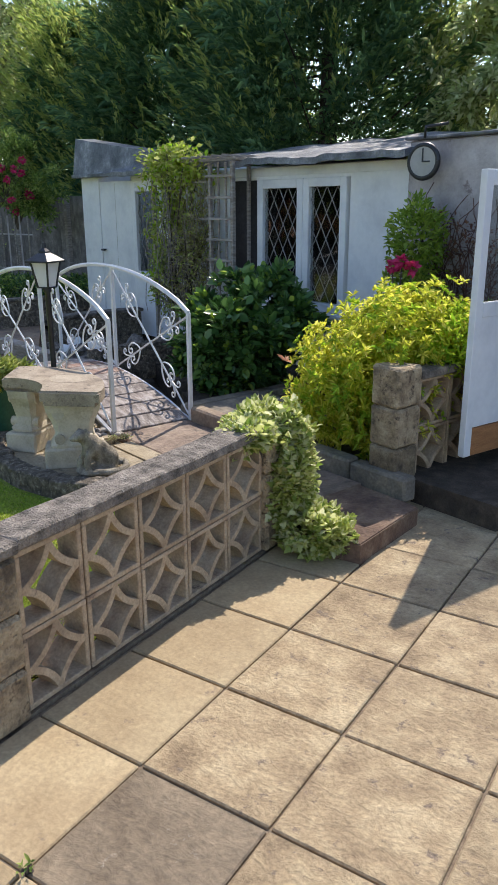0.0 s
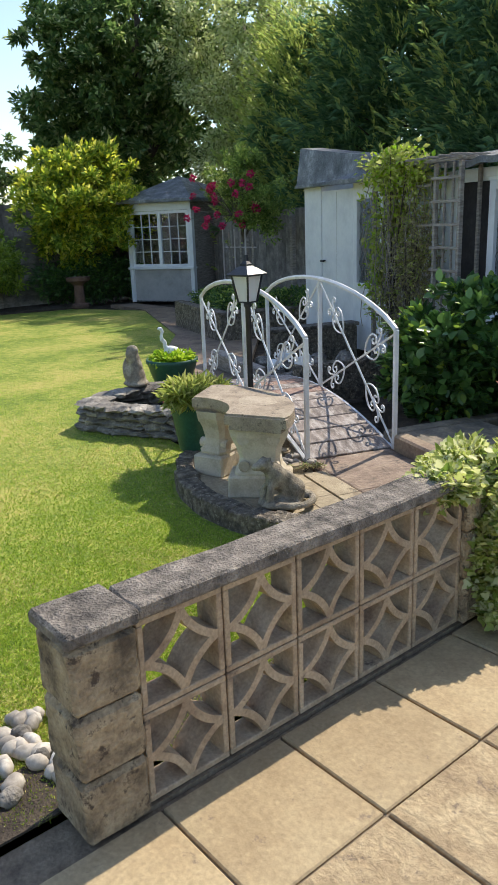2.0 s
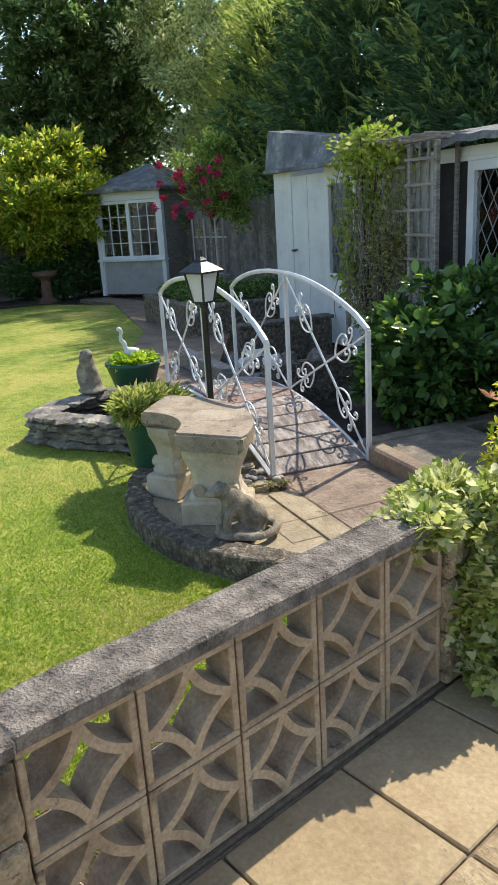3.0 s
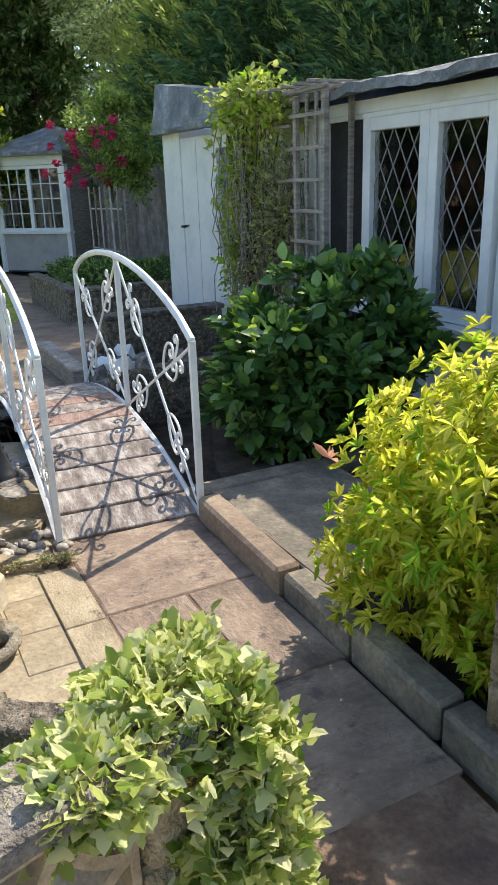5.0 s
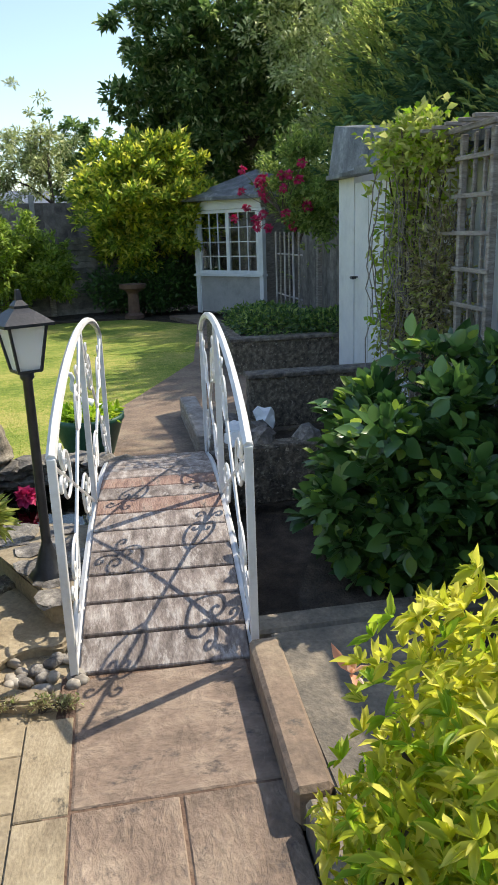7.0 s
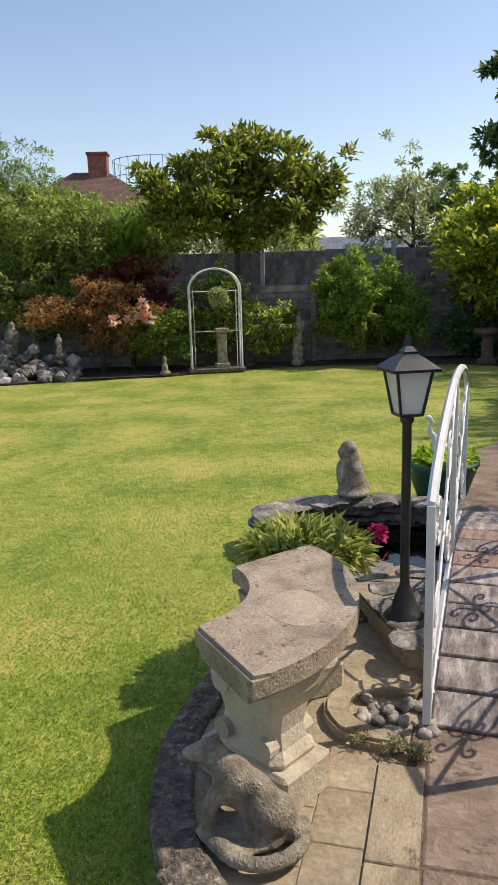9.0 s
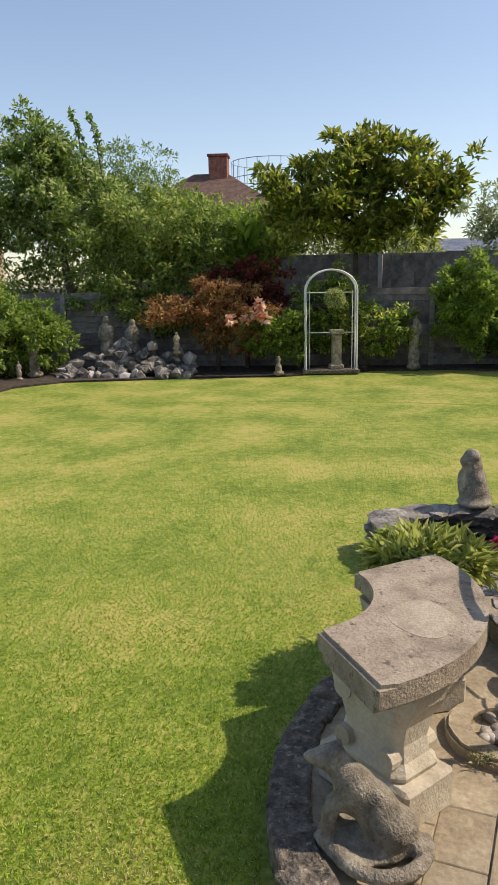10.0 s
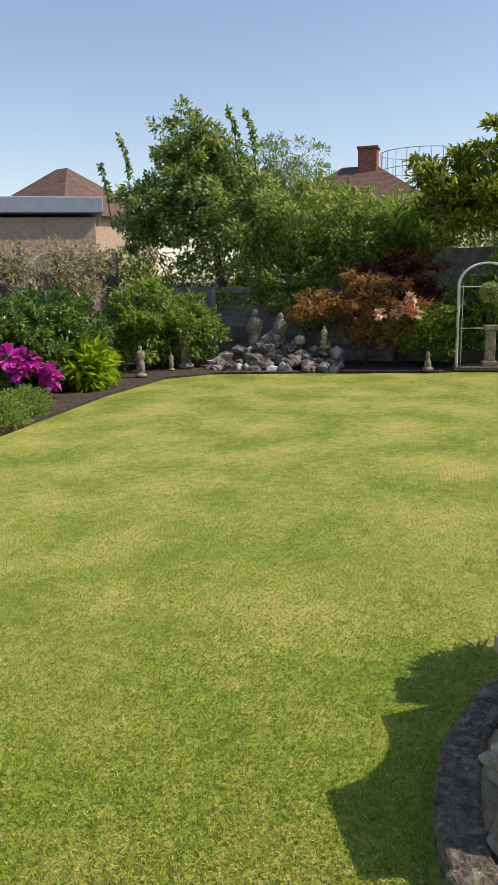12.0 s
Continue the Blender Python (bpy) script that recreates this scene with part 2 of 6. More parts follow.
L_LIME = leafy("lime_leaf", [(0.24, 0.46, 0.03), (0.42, 0.6, 0.045), (0.58, 0.7, 0.08)], 0.42, 0.58)
L_IVY = leafy("variegated_ivy", [(0.22, 0.34, 0.06), (0.54, 0.6, 0.17), (0.76, 0.78, 0.36), (0.84, 0.84, 0.56)], 0.4, 0.52)
L_MID = leafy("mid_green_leaf", [(0.11, 0.2, 0.045), (0.24, 0.36, 0.075), (0.46, 0.56, 0.16)], 0.42, 0.52)
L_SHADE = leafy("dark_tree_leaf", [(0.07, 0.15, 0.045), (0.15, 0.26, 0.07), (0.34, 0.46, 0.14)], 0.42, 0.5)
L_BRIGHT = leafy("bright_shrub_leaf", [(0.16, 0.26, 0.04), (0.28, 0.42, 0.055), (0.48, 0.6, 0.11)], 0.45, 0.52)
L_BAY = leafy("bay_leaf", [(0.1, 0.15, 0.03), (0.26, 0.3, 0.045), (0.56, 0.56, 0.12)], 0.4, 0.55)
L_CONIFER = leafy("conifer_spray", [(0.09, 0.19, 0.09), (0.17, 0.31, 0.13), (0.3, 0.45, 0.17)], 0.65, 0.55)
L_CONIFER_TIP = leafy("conifer_tip", [(0.34, 0.48, 0.13), (0.5, 0.6, 0.16), (0.68, 0.7, 0.24)], 0.6, 0.55)
L_OLIVE = leafy("olive_leaf", [(0.18, 0.25, 0.09), (0.44, 0.52, 0.2), (0.8, 0.82, 0.46)], 0.42, 0.6)
L_MAPLE = leafy("red_maple_leaf", [(0.2, 0.06, 0.03), (0.42, 0.16, 0.07), (0.55, 0.32, 0.14), (0.4, 0.42, 0.12)], 0.5, 0.48)
L_MAPLE_DARK = leafy("dark_maple_leaf", [(0.1, 0.025, 0.025), (0.22, 0.05, 0.04), (0.38, 0.13, 0.08)], 0.5, 0.45)
L_DRY = leafy("dry_rambler_leaf", [(0.22, 0.2, 0.1), (0.42, 0.36, 0.2), (0.6, 0.54, 0.36)], 0.6, 0.52)
# sunlight on the outer leaves of olive and willow, put into their colour
L_SUNLIT = leafy("painted_sunlit_leaf", [(0.5, 0.6, 0.22), (0.72, 0.78, 0.4), (0.88, 0.88, 0.62)], 0.4, 0.65)
L_VINE = leafy("vine_leaf", [(0.3, 0.38, 0.08), (0.5, 0.56, 0.14), (0.7, 0.7, 0.28)], 0.45, 0.5)
L_STRAW = leafy("dry_grass_blade", [(0.42, 0.44, 0.1), (0.66, 0.62, 0.2), (0.86, 0.8, 0.4)], 0.6, 0.35)
L_GRASS = leafy("grass_blade", [(0.2, 0.34, 0.03), (0.38, 0.53, 0.055), (0.58, 0.69, 0.1)], 0.55, 0.35)


def lawn_material():
    m, n, l, bsdf = node_material("lawn")
    coord = n.new("ShaderNodeTexCoord")
    parts = []
    for scale, detail in ((1.3, 6), (11.0, 6), (45.0, 8)):
        t = n.new("ShaderNodeTexNoise")
        t.inputs["Scale"].default_value, t.inputs["Detail"].default_value = scale, detail
        l.new(coord.outputs["Object"], t.inputs["Vector"])
        parts.append(t.outputs["Fac"])
    s = n.new("ShaderNodeMath")
    s.operation = "MULTIPLY_ADD"
    s.inputs[1].default_value = 0.7
    l.new(parts[1], s.inputs[0])
    l.new(parts[0], s.inputs[2])
    s2 = n.new("ShaderNodeMath")
    s2.operation = "MULTIPLY_ADD"
    s2.inputs[1].default_value = 0.9
    l.new(parts[2], s2.inputs[0])
    l.new(s.outputs[0], s2.inputs[2])
    ramp = n.new("ShaderNodeValToRGB")
    el = ramp.color_ramp.elements
    el[0].position, el[1].position = 0.57, 0.82
    el[0].color, el[1].color = (0.115, 0.185, 0.015, 1), (0.44, 0.385, 0.1, 1)
    el.new(0.69).color = (0.235, 0.295, 0.035, 1)
    scale_down = n.new("ShaderNodeMath")
    scale_down.operation = "MULTIPLY"
    scale_down.inputs[1].default_value = 0.54
    l.new(s2.outputs[0], scale_down.inputs[0])
    l.new(scale_down.outputs[0], ramp.inputs["Fac"])
    l.new(ramp.outputs["Color"], bsdf.inputs["Base Color"])
    bsdf.inputs["Roughness"].default_value = 0.9
    b = n.new("ShaderNodeBump")
    b.inputs["Strength"].default_value, b.inputs["Distance"].default_value = 0.7, 0.015
    l.new(parts[2], b.inputs["Height"])
    l.new(b.outputs[0], bsdf.inputs["Normal"])
    return m, ramp


LAWN, LAWN_RAMP = lawn_material()


def glass_material(name, tint=(0.8, 0.85, 0.85), rough=0.02):
    m, n, l, bsdf = node_material(name)
    bsdf.inputs["Base Color"].default_value = (*tint, 1)
    bsdf.inputs["Roughness"].default_value = rough
    bsdf.inputs["Transmission Weight"].default_value = 1.0
    bsdf.inputs["IOR"].default_value = 1.45
    return m


GLASS = glass_material("window_glass")
FROST = glass_material("lamp_glass", (0.95, 0.95, 0.93), 0.5)
FROST.node_tree.nodes["Principled BSDF"].inputs["Transmission Weight"].default_value = 0.45
WATER = glass_material("pond_water", (0.12, 0.16, 0.1), 0.03)


# ---- building helpers ----
def place(name, loc=(0, 0, 0), rz=0.0, label="", category="", group="", kind=""):
    """A thing: an empty at its base."""
    ob = new(name)
    ob.matrix_basis = pose(*loc, 0, 0, rz)
    return tagged(ob, label, category, group, kind)


def part(name, bm, material, parent=None, label="", smooth=False):
    """One bmesh as one mesh object under a thing or a part."""
    me = bpy.data.meshes.new(name)
    bm.to_mesh(me)
    bm.free()
    me.materials.append(material)
    if smooth:
        me.polygons.foreach_set("use_smooth", [True] * len(me.polygons))
    ob = new(name, me)
    ob.parent = parent
    if label:
        ob["label"] = label
    return ob


def share(name, src, m, parent, material=None):
    """A piece on another piece's mesh."""
    ob = new(name, src.data)
    ob.parent = parent
    ob.matrix_basis = m
    if material:
        ob.material_slots[0].link = "OBJECT"
        ob.material_slots[0].material = material
    return ob


def box(bm, x0, x1, y0, y1, z0, z1, bevel=0.0, m=None):
    """A box, its edges bevelled."""
    vs = [bm.verts.new(((x0, x1)[i & 1], (y0, y1)[i >> 1 & 1], (z0, z1)[i >> 2 & 1])) for i in range(8)]
    faces = [bm.faces.new([vs[i] for i in f]) for f in ((0, 2, 3, 1), (4, 5, 7, 6), (0, 1, 5, 4), (2, 6, 7, 3), (0, 4, 6, 2), (1, 3, 7, 5))]
    if m is not None:
        bmesh.ops.transform(bm, matrix=m, verts=vs)
    if bevel:
        bmesh.ops.bevel(bm, geom=list({e for f in faces for e in f.edges}), offset=bevel, segments=1, affect="EDGES")
    return vs


def tube(bm, pts, radii, seg=8, squash=1.0, cap=True):
    """A tube along points."""
    pts = [Vector(p) for p in pts]
    if not hasattr(radii, "__len__"):
        radii = [radii] * len(pts)
    rings = []
    side = None
    for i, p in enumerate(pts):
        d = (pts[min(i + 1, len(pts) - 1)] - pts[max(i - 1, 0)]).normalized()
        if side is None:
            side = d.orthogonal().normalized()
        side = (side - d * side.dot(d)).normalized()
        up = d.cross(side)
        rings.append([bm.verts.new(p + radii[i] * (math.cos(a) * side + math.sin(a) * up * squash)) for a in (2 * math.pi * k / seg for k in range(seg))])
    for a, b in zip(rings, rings[1:]):
        for k in range(seg):
            bm.faces.new((a[k], a[(k + 1) % seg], b[(k + 1) % seg], b[k]))
    if cap:
        bm.faces.new(rings[0][::-1])
        bm.faces.new(rings[-1])
    return rings


def lathe(bm, profile, seg=16, loc=(0, 0, 0), squash=(1, 1)):
    """A body turned from a profile of radius and height."""
    rings = [[bm.verts.new((loc[0] + squash[0] * r * math.cos(a), loc[1] + squash[1] * r * math.sin(a), loc[2] + z)) for a in (2 * math.pi * k / seg for k in range(seg))] for r, z in profile]
    for a, b in zip(rings, rings[1:]):
        for k in range(seg):
            bm.faces.new((a[k], a[(k + 1) % seg], b[(k + 1) % seg], b[k]))
    bm.faces.new(rings[0][::-1])
    bm.faces.new(rings[-1])


def prism(bm, outline, z0, z1, bevel=0.0):
    """An upright prism on an outline that runs anticlockwise."""
    lo = [bm.verts.new((x, y, z0)) for x, y in outline]
    hi = [bm.verts.new((x, y, z1)) for x, y in outline]
    n = len(outline)
    bm.faces.new(lo[::-1])
    top = bm.faces.new(hi)
    for k in range(n):
        bm.faces.new((lo[k], lo[(k + 1) % n], hi[(k + 1) % n], hi[k]))
    if bevel:
        bmesh.ops.bevel(bm, geom=list(top.edges), offset=bevel, segments=2, affect="EDGES")


def lump(bm, loc, size, rough=0.18, sub=2, seed=0, turn=0.0):
    """An uneven stone or body."""
    out = bmesh.ops.create_icosphere(bm, subdivisions=sub, radius=1.0)
    c, s = math.cos(turn), math.sin(turn)
    for v in out["verts"]:
        k = 1 + rough * noise.noise(v.co * 1.7 + Vector((seed * 3.1, seed * 1.7, 0))) * 2
        x, y, z = v.co.x * size[0] * k, v.co.y * size[1] * k, v.co.z * size[2] * k
        v.co = Vector((loc[0] + c * x - s * y, loc[1] + s * x + c * y, loc[2] + z))


rng = np.random.default_rng(7)


LANCE = ((0.3, 0.42), (0.62, 0.4))
OVAL = ((0.22, 0.42), (0.5, 0.5), (0.78, 0.32))
IVY_LOBES = ((0.1, 0.42), (0.36, 0.5), (0.46, 0.27), (0.72, 0.24))
SIMPLE = ((0.5, 0.5),)


def leaves(name, pts, out, size, material, parent=None, width=0.45, spread=0.7, droop=0.0, label="", fold=0.15, kind="stuff", outline=SIMPLE):
    """Many small leaves, folded on the midrib, in one mesh: points, the way out from the stem, a size and half an outline."""
    n = len(pts)
    pts = np.asarray(pts, float)
    d = np.asarray(out, float) + spread * rng.normal(size=(n, 3))
    d[:, 2] -= droop
    d /= np.linalg.norm(d, axis=1)[:, None] + 1e-9
    side = np.cross(d, 0.55 * rng.normal(size=(n, 3)) + np.array([0, 0, 1.2]))
    side /= np.linalg.norm(side, axis=1)[:, None] + 1e-9
    up = np.cross(side, d)
    s = (size * rng.uniform(0.6, 1.35, n))[:, None]
    k = len(outline)
    v = np.empty((n, 2 + 2 * k, 3))
    v[:, 0] = pts
    v[:, 1] = pts + d * s - up * s * fold * 0.7
    for i, (t, w) in enumerate(outline):
        c = pts + d * s * t + up * s * fold * (1 - abs(2 * t - 1)) * 0.9
        v[:, 2 + i] = c + side * s * width * w
        v[:, 2 + k + i] = c - side * s * width * w
    loop = [0, *range(2, 2 + k), 1, 0, 1, *range(1 + 2 * k, 1 + k, -1)]
    me = bpy.data.meshes.new(name)
    me.vertices.add((2 + 2 * k) * n)
    me.vertices.foreach_set("co", v.ravel())
    me.loops.add(len(loop) * n)
    me.loops.foreach_set("vertex_index", (np.arange(n)[:, None] * (2 + 2 * k) + np.array(loop)).ravel())
    me.polygons.add(2 * n)
    me.polygons.foreach_set("loop_start", np.arange(2 * n) * (k + 2))
    me.update(calc_edges=True)
    me.materials.append(material)
    ob = new(name, me)
    ob.parent = parent
    if label:
        ob["label"] = label
    if kind:
        ob["kind"] = kind
    return ob


def whorled(p, o, per=8):
    """Gathers leaves into rosettes at the shoot tips."""
    n = len(p) // per
    q = rng.choice(len(p), n, replace=False)
    c = np.repeat(p[q], per, axis=0)
    w = np.repeat(o[q], per, axis=0)
    w = w / (np.linalg.norm(w, axis=1)[:, None] + 1e-9)
    ring = rng.normal(size=c.shape)
    ring -= w * (ring * w).sum(axis=1)[:, None]
    ring /= np.linalg.norm(ring, axis=1)[:, None] + 1e-9
    return c, 0.55 * w + ring


def gathered(p, o, per, reach):
    """Draws leaves together into sprays at the ends of twigs, rounded above and ragged below."""
    n = max(1, len(p) // per)
    q = rng.integers(0, len(p), n)
    pick = rng.integers(0, n, len(p))
    d = rng.normal(size=p.shape)
    d /= np.linalg.norm(d, axis=1)[:, None] + 1e-9
    size = rng.uniform(0.55, 1.3, n)[pick][:, None]
    return p[q][pick] + d * reach * size * (rng.random(len(p)) ** 0.6)[:, None] * (1, 1, 0.7), o[q][pick] * 0.5 + d * 0.9


def cloud(blobs, n, shell=0.4, lumps=0.22, freq=3.0):
    """Points and outward ways over uneven blobs (x, y, z, rx, ry, rz)."""
    b = np.array(blobs, float)
    area = (b[:, 3] * b[:, 4] + b[:, 4] * b[:, 5] + b[:, 3] * b[:, 5])
    pick = rng.choice(len(b), n, p=area / area.sum())
    d = rng.normal(size=(n, 3))
    d /= np.linalg.norm(d, axis=1)[:, None]
    ph = b[pick, :3].sum(axis=1)
    bump = np.sin(freq * 2 * d[:, 0] + ph) * np.cos(freq * 2.3 * d[:, 1] + ph * 2) + np.sin(freq * 2.7 * d[:, 2] + ph * 3) * np.cos(freq * 1.9 * d[:, 0] - ph)
    r = (1 - shell * rng.random(n) ** 1.6) * (1 + lumps * bump * 0.6)
    return b[pick, :3] + d * b[pick, 3:] * r[:, None], d * np.array([1, 1, 0.8]) + np.array([0, 0, 0.25])


def shrub(name, blobs, n, size, material, label, category="shrub", width=0.45, spread=0.7, droop=0.0, shell=0.45, lumps=0.22, group="", second=None, freq=3.0, fold=0.15, outline=SIMPLE, whorl=0, spray=0.0):
    """A bush: stems from its foot, and a crown of leaves."""
    b = np.array(blobs, float)
    foot = (b[:, 0].mean(), b[:, 1].mean(), (b[:, 2] - b[:, 5]).min())
    ob = place(name, foot, 0, label, category, group)
    bm = bmesh.new()
    for x, y, z, rx, ry, rz in blobs:
        for k in range(3):
            a = k * 2.1 + x
            e = Vector((x - foot[0] + 0.5 * rx * math.cos(a), y - foot[1] + 0.5 * ry * math.sin(a), z - foot[2] + 0.3 * rz))
            tube(bm, [(0, 0, -0.02), (e.x * 0.3, e.y * 0.3, e.z * 0.5), e], [0.03 * max(rz, 0.3), 0.02 * max(rz, 0.3), 0.006], 5)
    part("stem", bm, BARK, ob)
    p, o = cloud(blobs, n, shell, lumps, freq)
    keep = p[:, 2] > foot[2] + 0.02
    p, o = p[keep] - np.array(foot), o[keep]
    if spray:
        p, o = gathered(p, o, 46, spray)
    young = None
    if second:
        m2, part_of, s2 = second
        q = rng.choice(len(p), int(len(p) * part_of), replace=False)
        young = (p[q] + o[q] * size * 0.4, o[q])
    if whorl:
        p, o = whorled(p, o, whorl)
        young = whorled(*young, whorl) if young else None
    leaves("foliage", p, o, size, material, ob, width, spread, droop, fold=fold, outline=outline)
    if young:
        leaves("young_foliage", *young, s2, m2, ob, width, spread, droop, fold=fold, outline=outline)
    return ob


def tree(name, foot, height, blobs, n, size, material, label, trunk=0.12, category="tree", width=0.45, spread=0.7, droop=0.0, shell=0.5, lumps=0.25, second=None, lean=(0, 0), spray=0.2):
    """A tree: a tapered trunk, limbs to each clump of the crown, and the crown's leaves."""
    ob = place(name, foot, 0, label, category)
    f = Vector(foot)
    bm = bmesh.new()
    top = Vector((lean[0], lean[1], height * 0.75))
    tube(bm, [(0, 0, -0.1), top * 0.33, top * 0.66, top], [trunk, trunk * 0.8, trunk * 0.55, trunk * 0.25], 9)
    part("trunk", bm, BARK, ob, smooth=True)
    for i, (x, y, z, rx, ry, rz) in enumerate(blobs):
        bm = bmesh.new()
        e = Vector((x, y, z)) - f
        s = top * min(0.85, max(0.25, (e.z - 0.6 * rz) / max(top.z, 0.1)))
        tube(bm, [s, s.lerp(e, 0.5) + Vector((0, 0, 0.1 * rz)), e, e + Vector((0.4 * rx * math.cos(i), 0.4 * ry * math.sin(i), 0.4 * rz))], [trunk * 0.4, trunk * 0.28, trunk * 0.16, 0.01], 6)
        part("limb", bm, BARK, ob, smooth=True)
    p, o = cloud(blobs, n, shell, lumps)
    p = p - np.array(foot)
    if spray:
        p, o = gathered(p, o, 55, spray)
    leaves("crown", p, o, size, material, ob, width, spread, droop)
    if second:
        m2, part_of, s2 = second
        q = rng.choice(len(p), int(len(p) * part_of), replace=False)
        leaves("outer_crown", p[q] + o[q] * size * 0.5, o[q], s2, m2, ob, width, spread, droop)
    return ob


# ---- the setting ----
PF = pose(0, 3.93, 0, 0, 0, -17.6)    # the frame of path, bridge and shed: x back along the path, y towards the shed


def W(x, y, z=0.0):
    return PF @ Vector((x, y, z))


setting = dict(kind="structure")
bm = bmesh.new()
box(bm, -600, 600, -600, 600, -0.5, -0.06)
tagged(part("ground", bm, SOIL), "dark earth ground", kind="structure")

LAWN_EDGE = [(-0.62, -1.6), (-0.62, 3.55), (-1.3, 3.5), (-2.0, 3.5), (-3.2, 4.1), (-4.6, 4.4), (-5.2, 5.3), (-6.35, 5.85), (-8.3, 7.5), (-11.7, 9.1),
             (-13.3, 8.5), (-13.7, 7.0), (-14.0, 5.9), (-13.9, 4.5), (-13.1, 2.9), (-12.9, 1.3), (-12.4, -0.9), (-11.7, -1.5), (-9.8, -1.62), (-7.8, -1.5), (-6.6, -1.42), (-4.0, -1.5)]
bm = bmesh.new()
prism(bm, LAWN_EDGE[::-1][::-1], -0.055, 0.0)
bmesh.ops.recalc_face_normals(bm, faces=bm.faces)
tagged(part("lawn", bm, LAWN), "mown green lawn with dry straw-coloured patches", kind="structure")

bm = bmesh.new()
box(bm, -0.6, 5.0, -4.0, 7.5, -0.055, -0.012)
patio = tagged(part("patio", bm, JOINT), "patio bed under square riven slabs", kind="structure")

# the raised path to the bridge, its kerb and the step down to the patio
bm = bmesh.new()
prism(bm, [tuple(W(x, y)[:2]) for x, y in ((-2.26, -0.34), (-0.16, -0.42), (0.1, -0.32), (-0.02, 0.26), (-2.26, 0.33))], -0.05, 0.104, 0.006)
path = tagged(part("path", bm, STEP_BROWN), "raised concrete path with a worn brick edge", kind="structure")
bm = bmesh.new()
arc = [(-2.0 + 1.17 * math.cos(radians(a)), 4.65 + 1.17 * math.sin(radians(a))) for a in range(168, 309, 7)]
prism(bm, arc + [(-0.62, 3.5), tuple(W(-0.3, -0.3)[:2]), tuple(W(-2.3, -0.3)[:2]), (-2.6, 4.75), (-3.0, 4.9)], -0.05, 0.095, 0.006)
pad = tagged(part("pad", bm, PAVING), "rounded raised terrace under the bench", kind="structure")
bm = bmesh.new()
prism(bm, [(-4.5, 5.2), (-4.27, 5.77), (-5.3, 6.4), (-7.3, 8.3), (-9.5, 9.6), (-13.0, 9.7), (-13.2, 9.2), (-11.7, 9.1), (-8.3, 7.5), (-6.35, 5.85)][::-1], -0.05, 0.02)
bmesh.ops.recalc_face_normals(bm, faces=bm.faces)
tagged(part("garden_path", bm, PATH), "worn concrete path leading from the bridge along the lawn", kind="structure")

# beds of dark soil
bm = bmesh.new()
prism(bm, [tuple(W(x, y)[:2]) for x, y in ((-2.2, 0.5), (0.3, 0.5), (0.9, 2.4), (-5.0, 2.4), (-5.0, 1.6), (-2.6, 0.6))], -0.05, 0.14)
tagged(part("bed_soil", bm, SOIL), "dark soil of the bed below the shed", kind="structure")
bm = bmesh.new()
prism(bm, [(-17, -4.4), (-4, -4.4), (-0.7, -4.4), (-0.7, -1.62), (-4, -1.53), (-6.6, -1.45), (-7.8, -1.53), (-9.8, -1.65), (-11.75, -1.53), (-12.45, -0.9), (-12.95, 1.3), (-13.15, 2.9), (-13.95, 4.5), (-14.05, 5.9), (-13.75, 7.0), (-13.35, 8.55), (-17, 9.5)], -0.055, 0.03)
bmesh.ops.recalc_face_normals(bm, faces=bm.faces)
tagged(part("border_soil", bm, SOIL), "bare brown soil of the border round the lawn", kind="structure")


bm = bmesh.new()
prism(bm, [(-0.62, 0.9), (-0.62, 3.5), (-0.95, 3.45), (-0.92, 2.2), (-0.8, 1.2)][::-1], -0.04, 0.008)
bmesh.ops.recalc_face_normals(bm, faces=bm.faces)
tagged(part("wall_bed", bm, SOIL), "strip of dark soil along the foot of the wall", kind="structure")


# ---- patio wall of screen blocks ----
def block_mesh():
    """A pierced block: a frame and four hollow-curved bars that make a star."""
    bm = bmesh.new()
    h, d, t = 0.145, 0.052, 0.02
    for x0, x1, y0, y1 in ((-h, h, h - t, h), (-h, h, -h, -h + t), (-h, -h + t, -h + t, h - t), (h - t, h, -h + t, h - t)):
        box(bm, -d, d, x0, x1, y0, y1, 0.003)
    c, rm, w = 0.2, 0.2136, 0.0125
    lo = math.atan2(c - 0.0, c - 0.125)
    for sx, sy in ((1, 1), (-1, 1), (-1, -1), (1, -1)):
        rows = []
        for k in range(9):
            a = radians(180) + (math.pi / 2 - lo) + (2 * lo - math.pi / 2) * k / 8
            rows.append([bm.verts.new((x, sx * (c + r * math.cos(a)), sy * (c + r * math.sin(a)))) for r, x in ((rm - w, -0.05), (rm + w, -0.05), (rm + w, 0.05), (rm - w, 0.05))])
        for p, q in zip(rows, rows[1:]):
            for k in range(4):
                bm.faces.new((p[k], p[(k + 1) % 4], q[(k + 1) % 4], q[k]))
        bm.faces.new(rows[0])
        bm.faces.new(rows[-1][::-1])
    bmesh.ops.recalc_face_normals(bm, faces=bm.faces)
    return bm


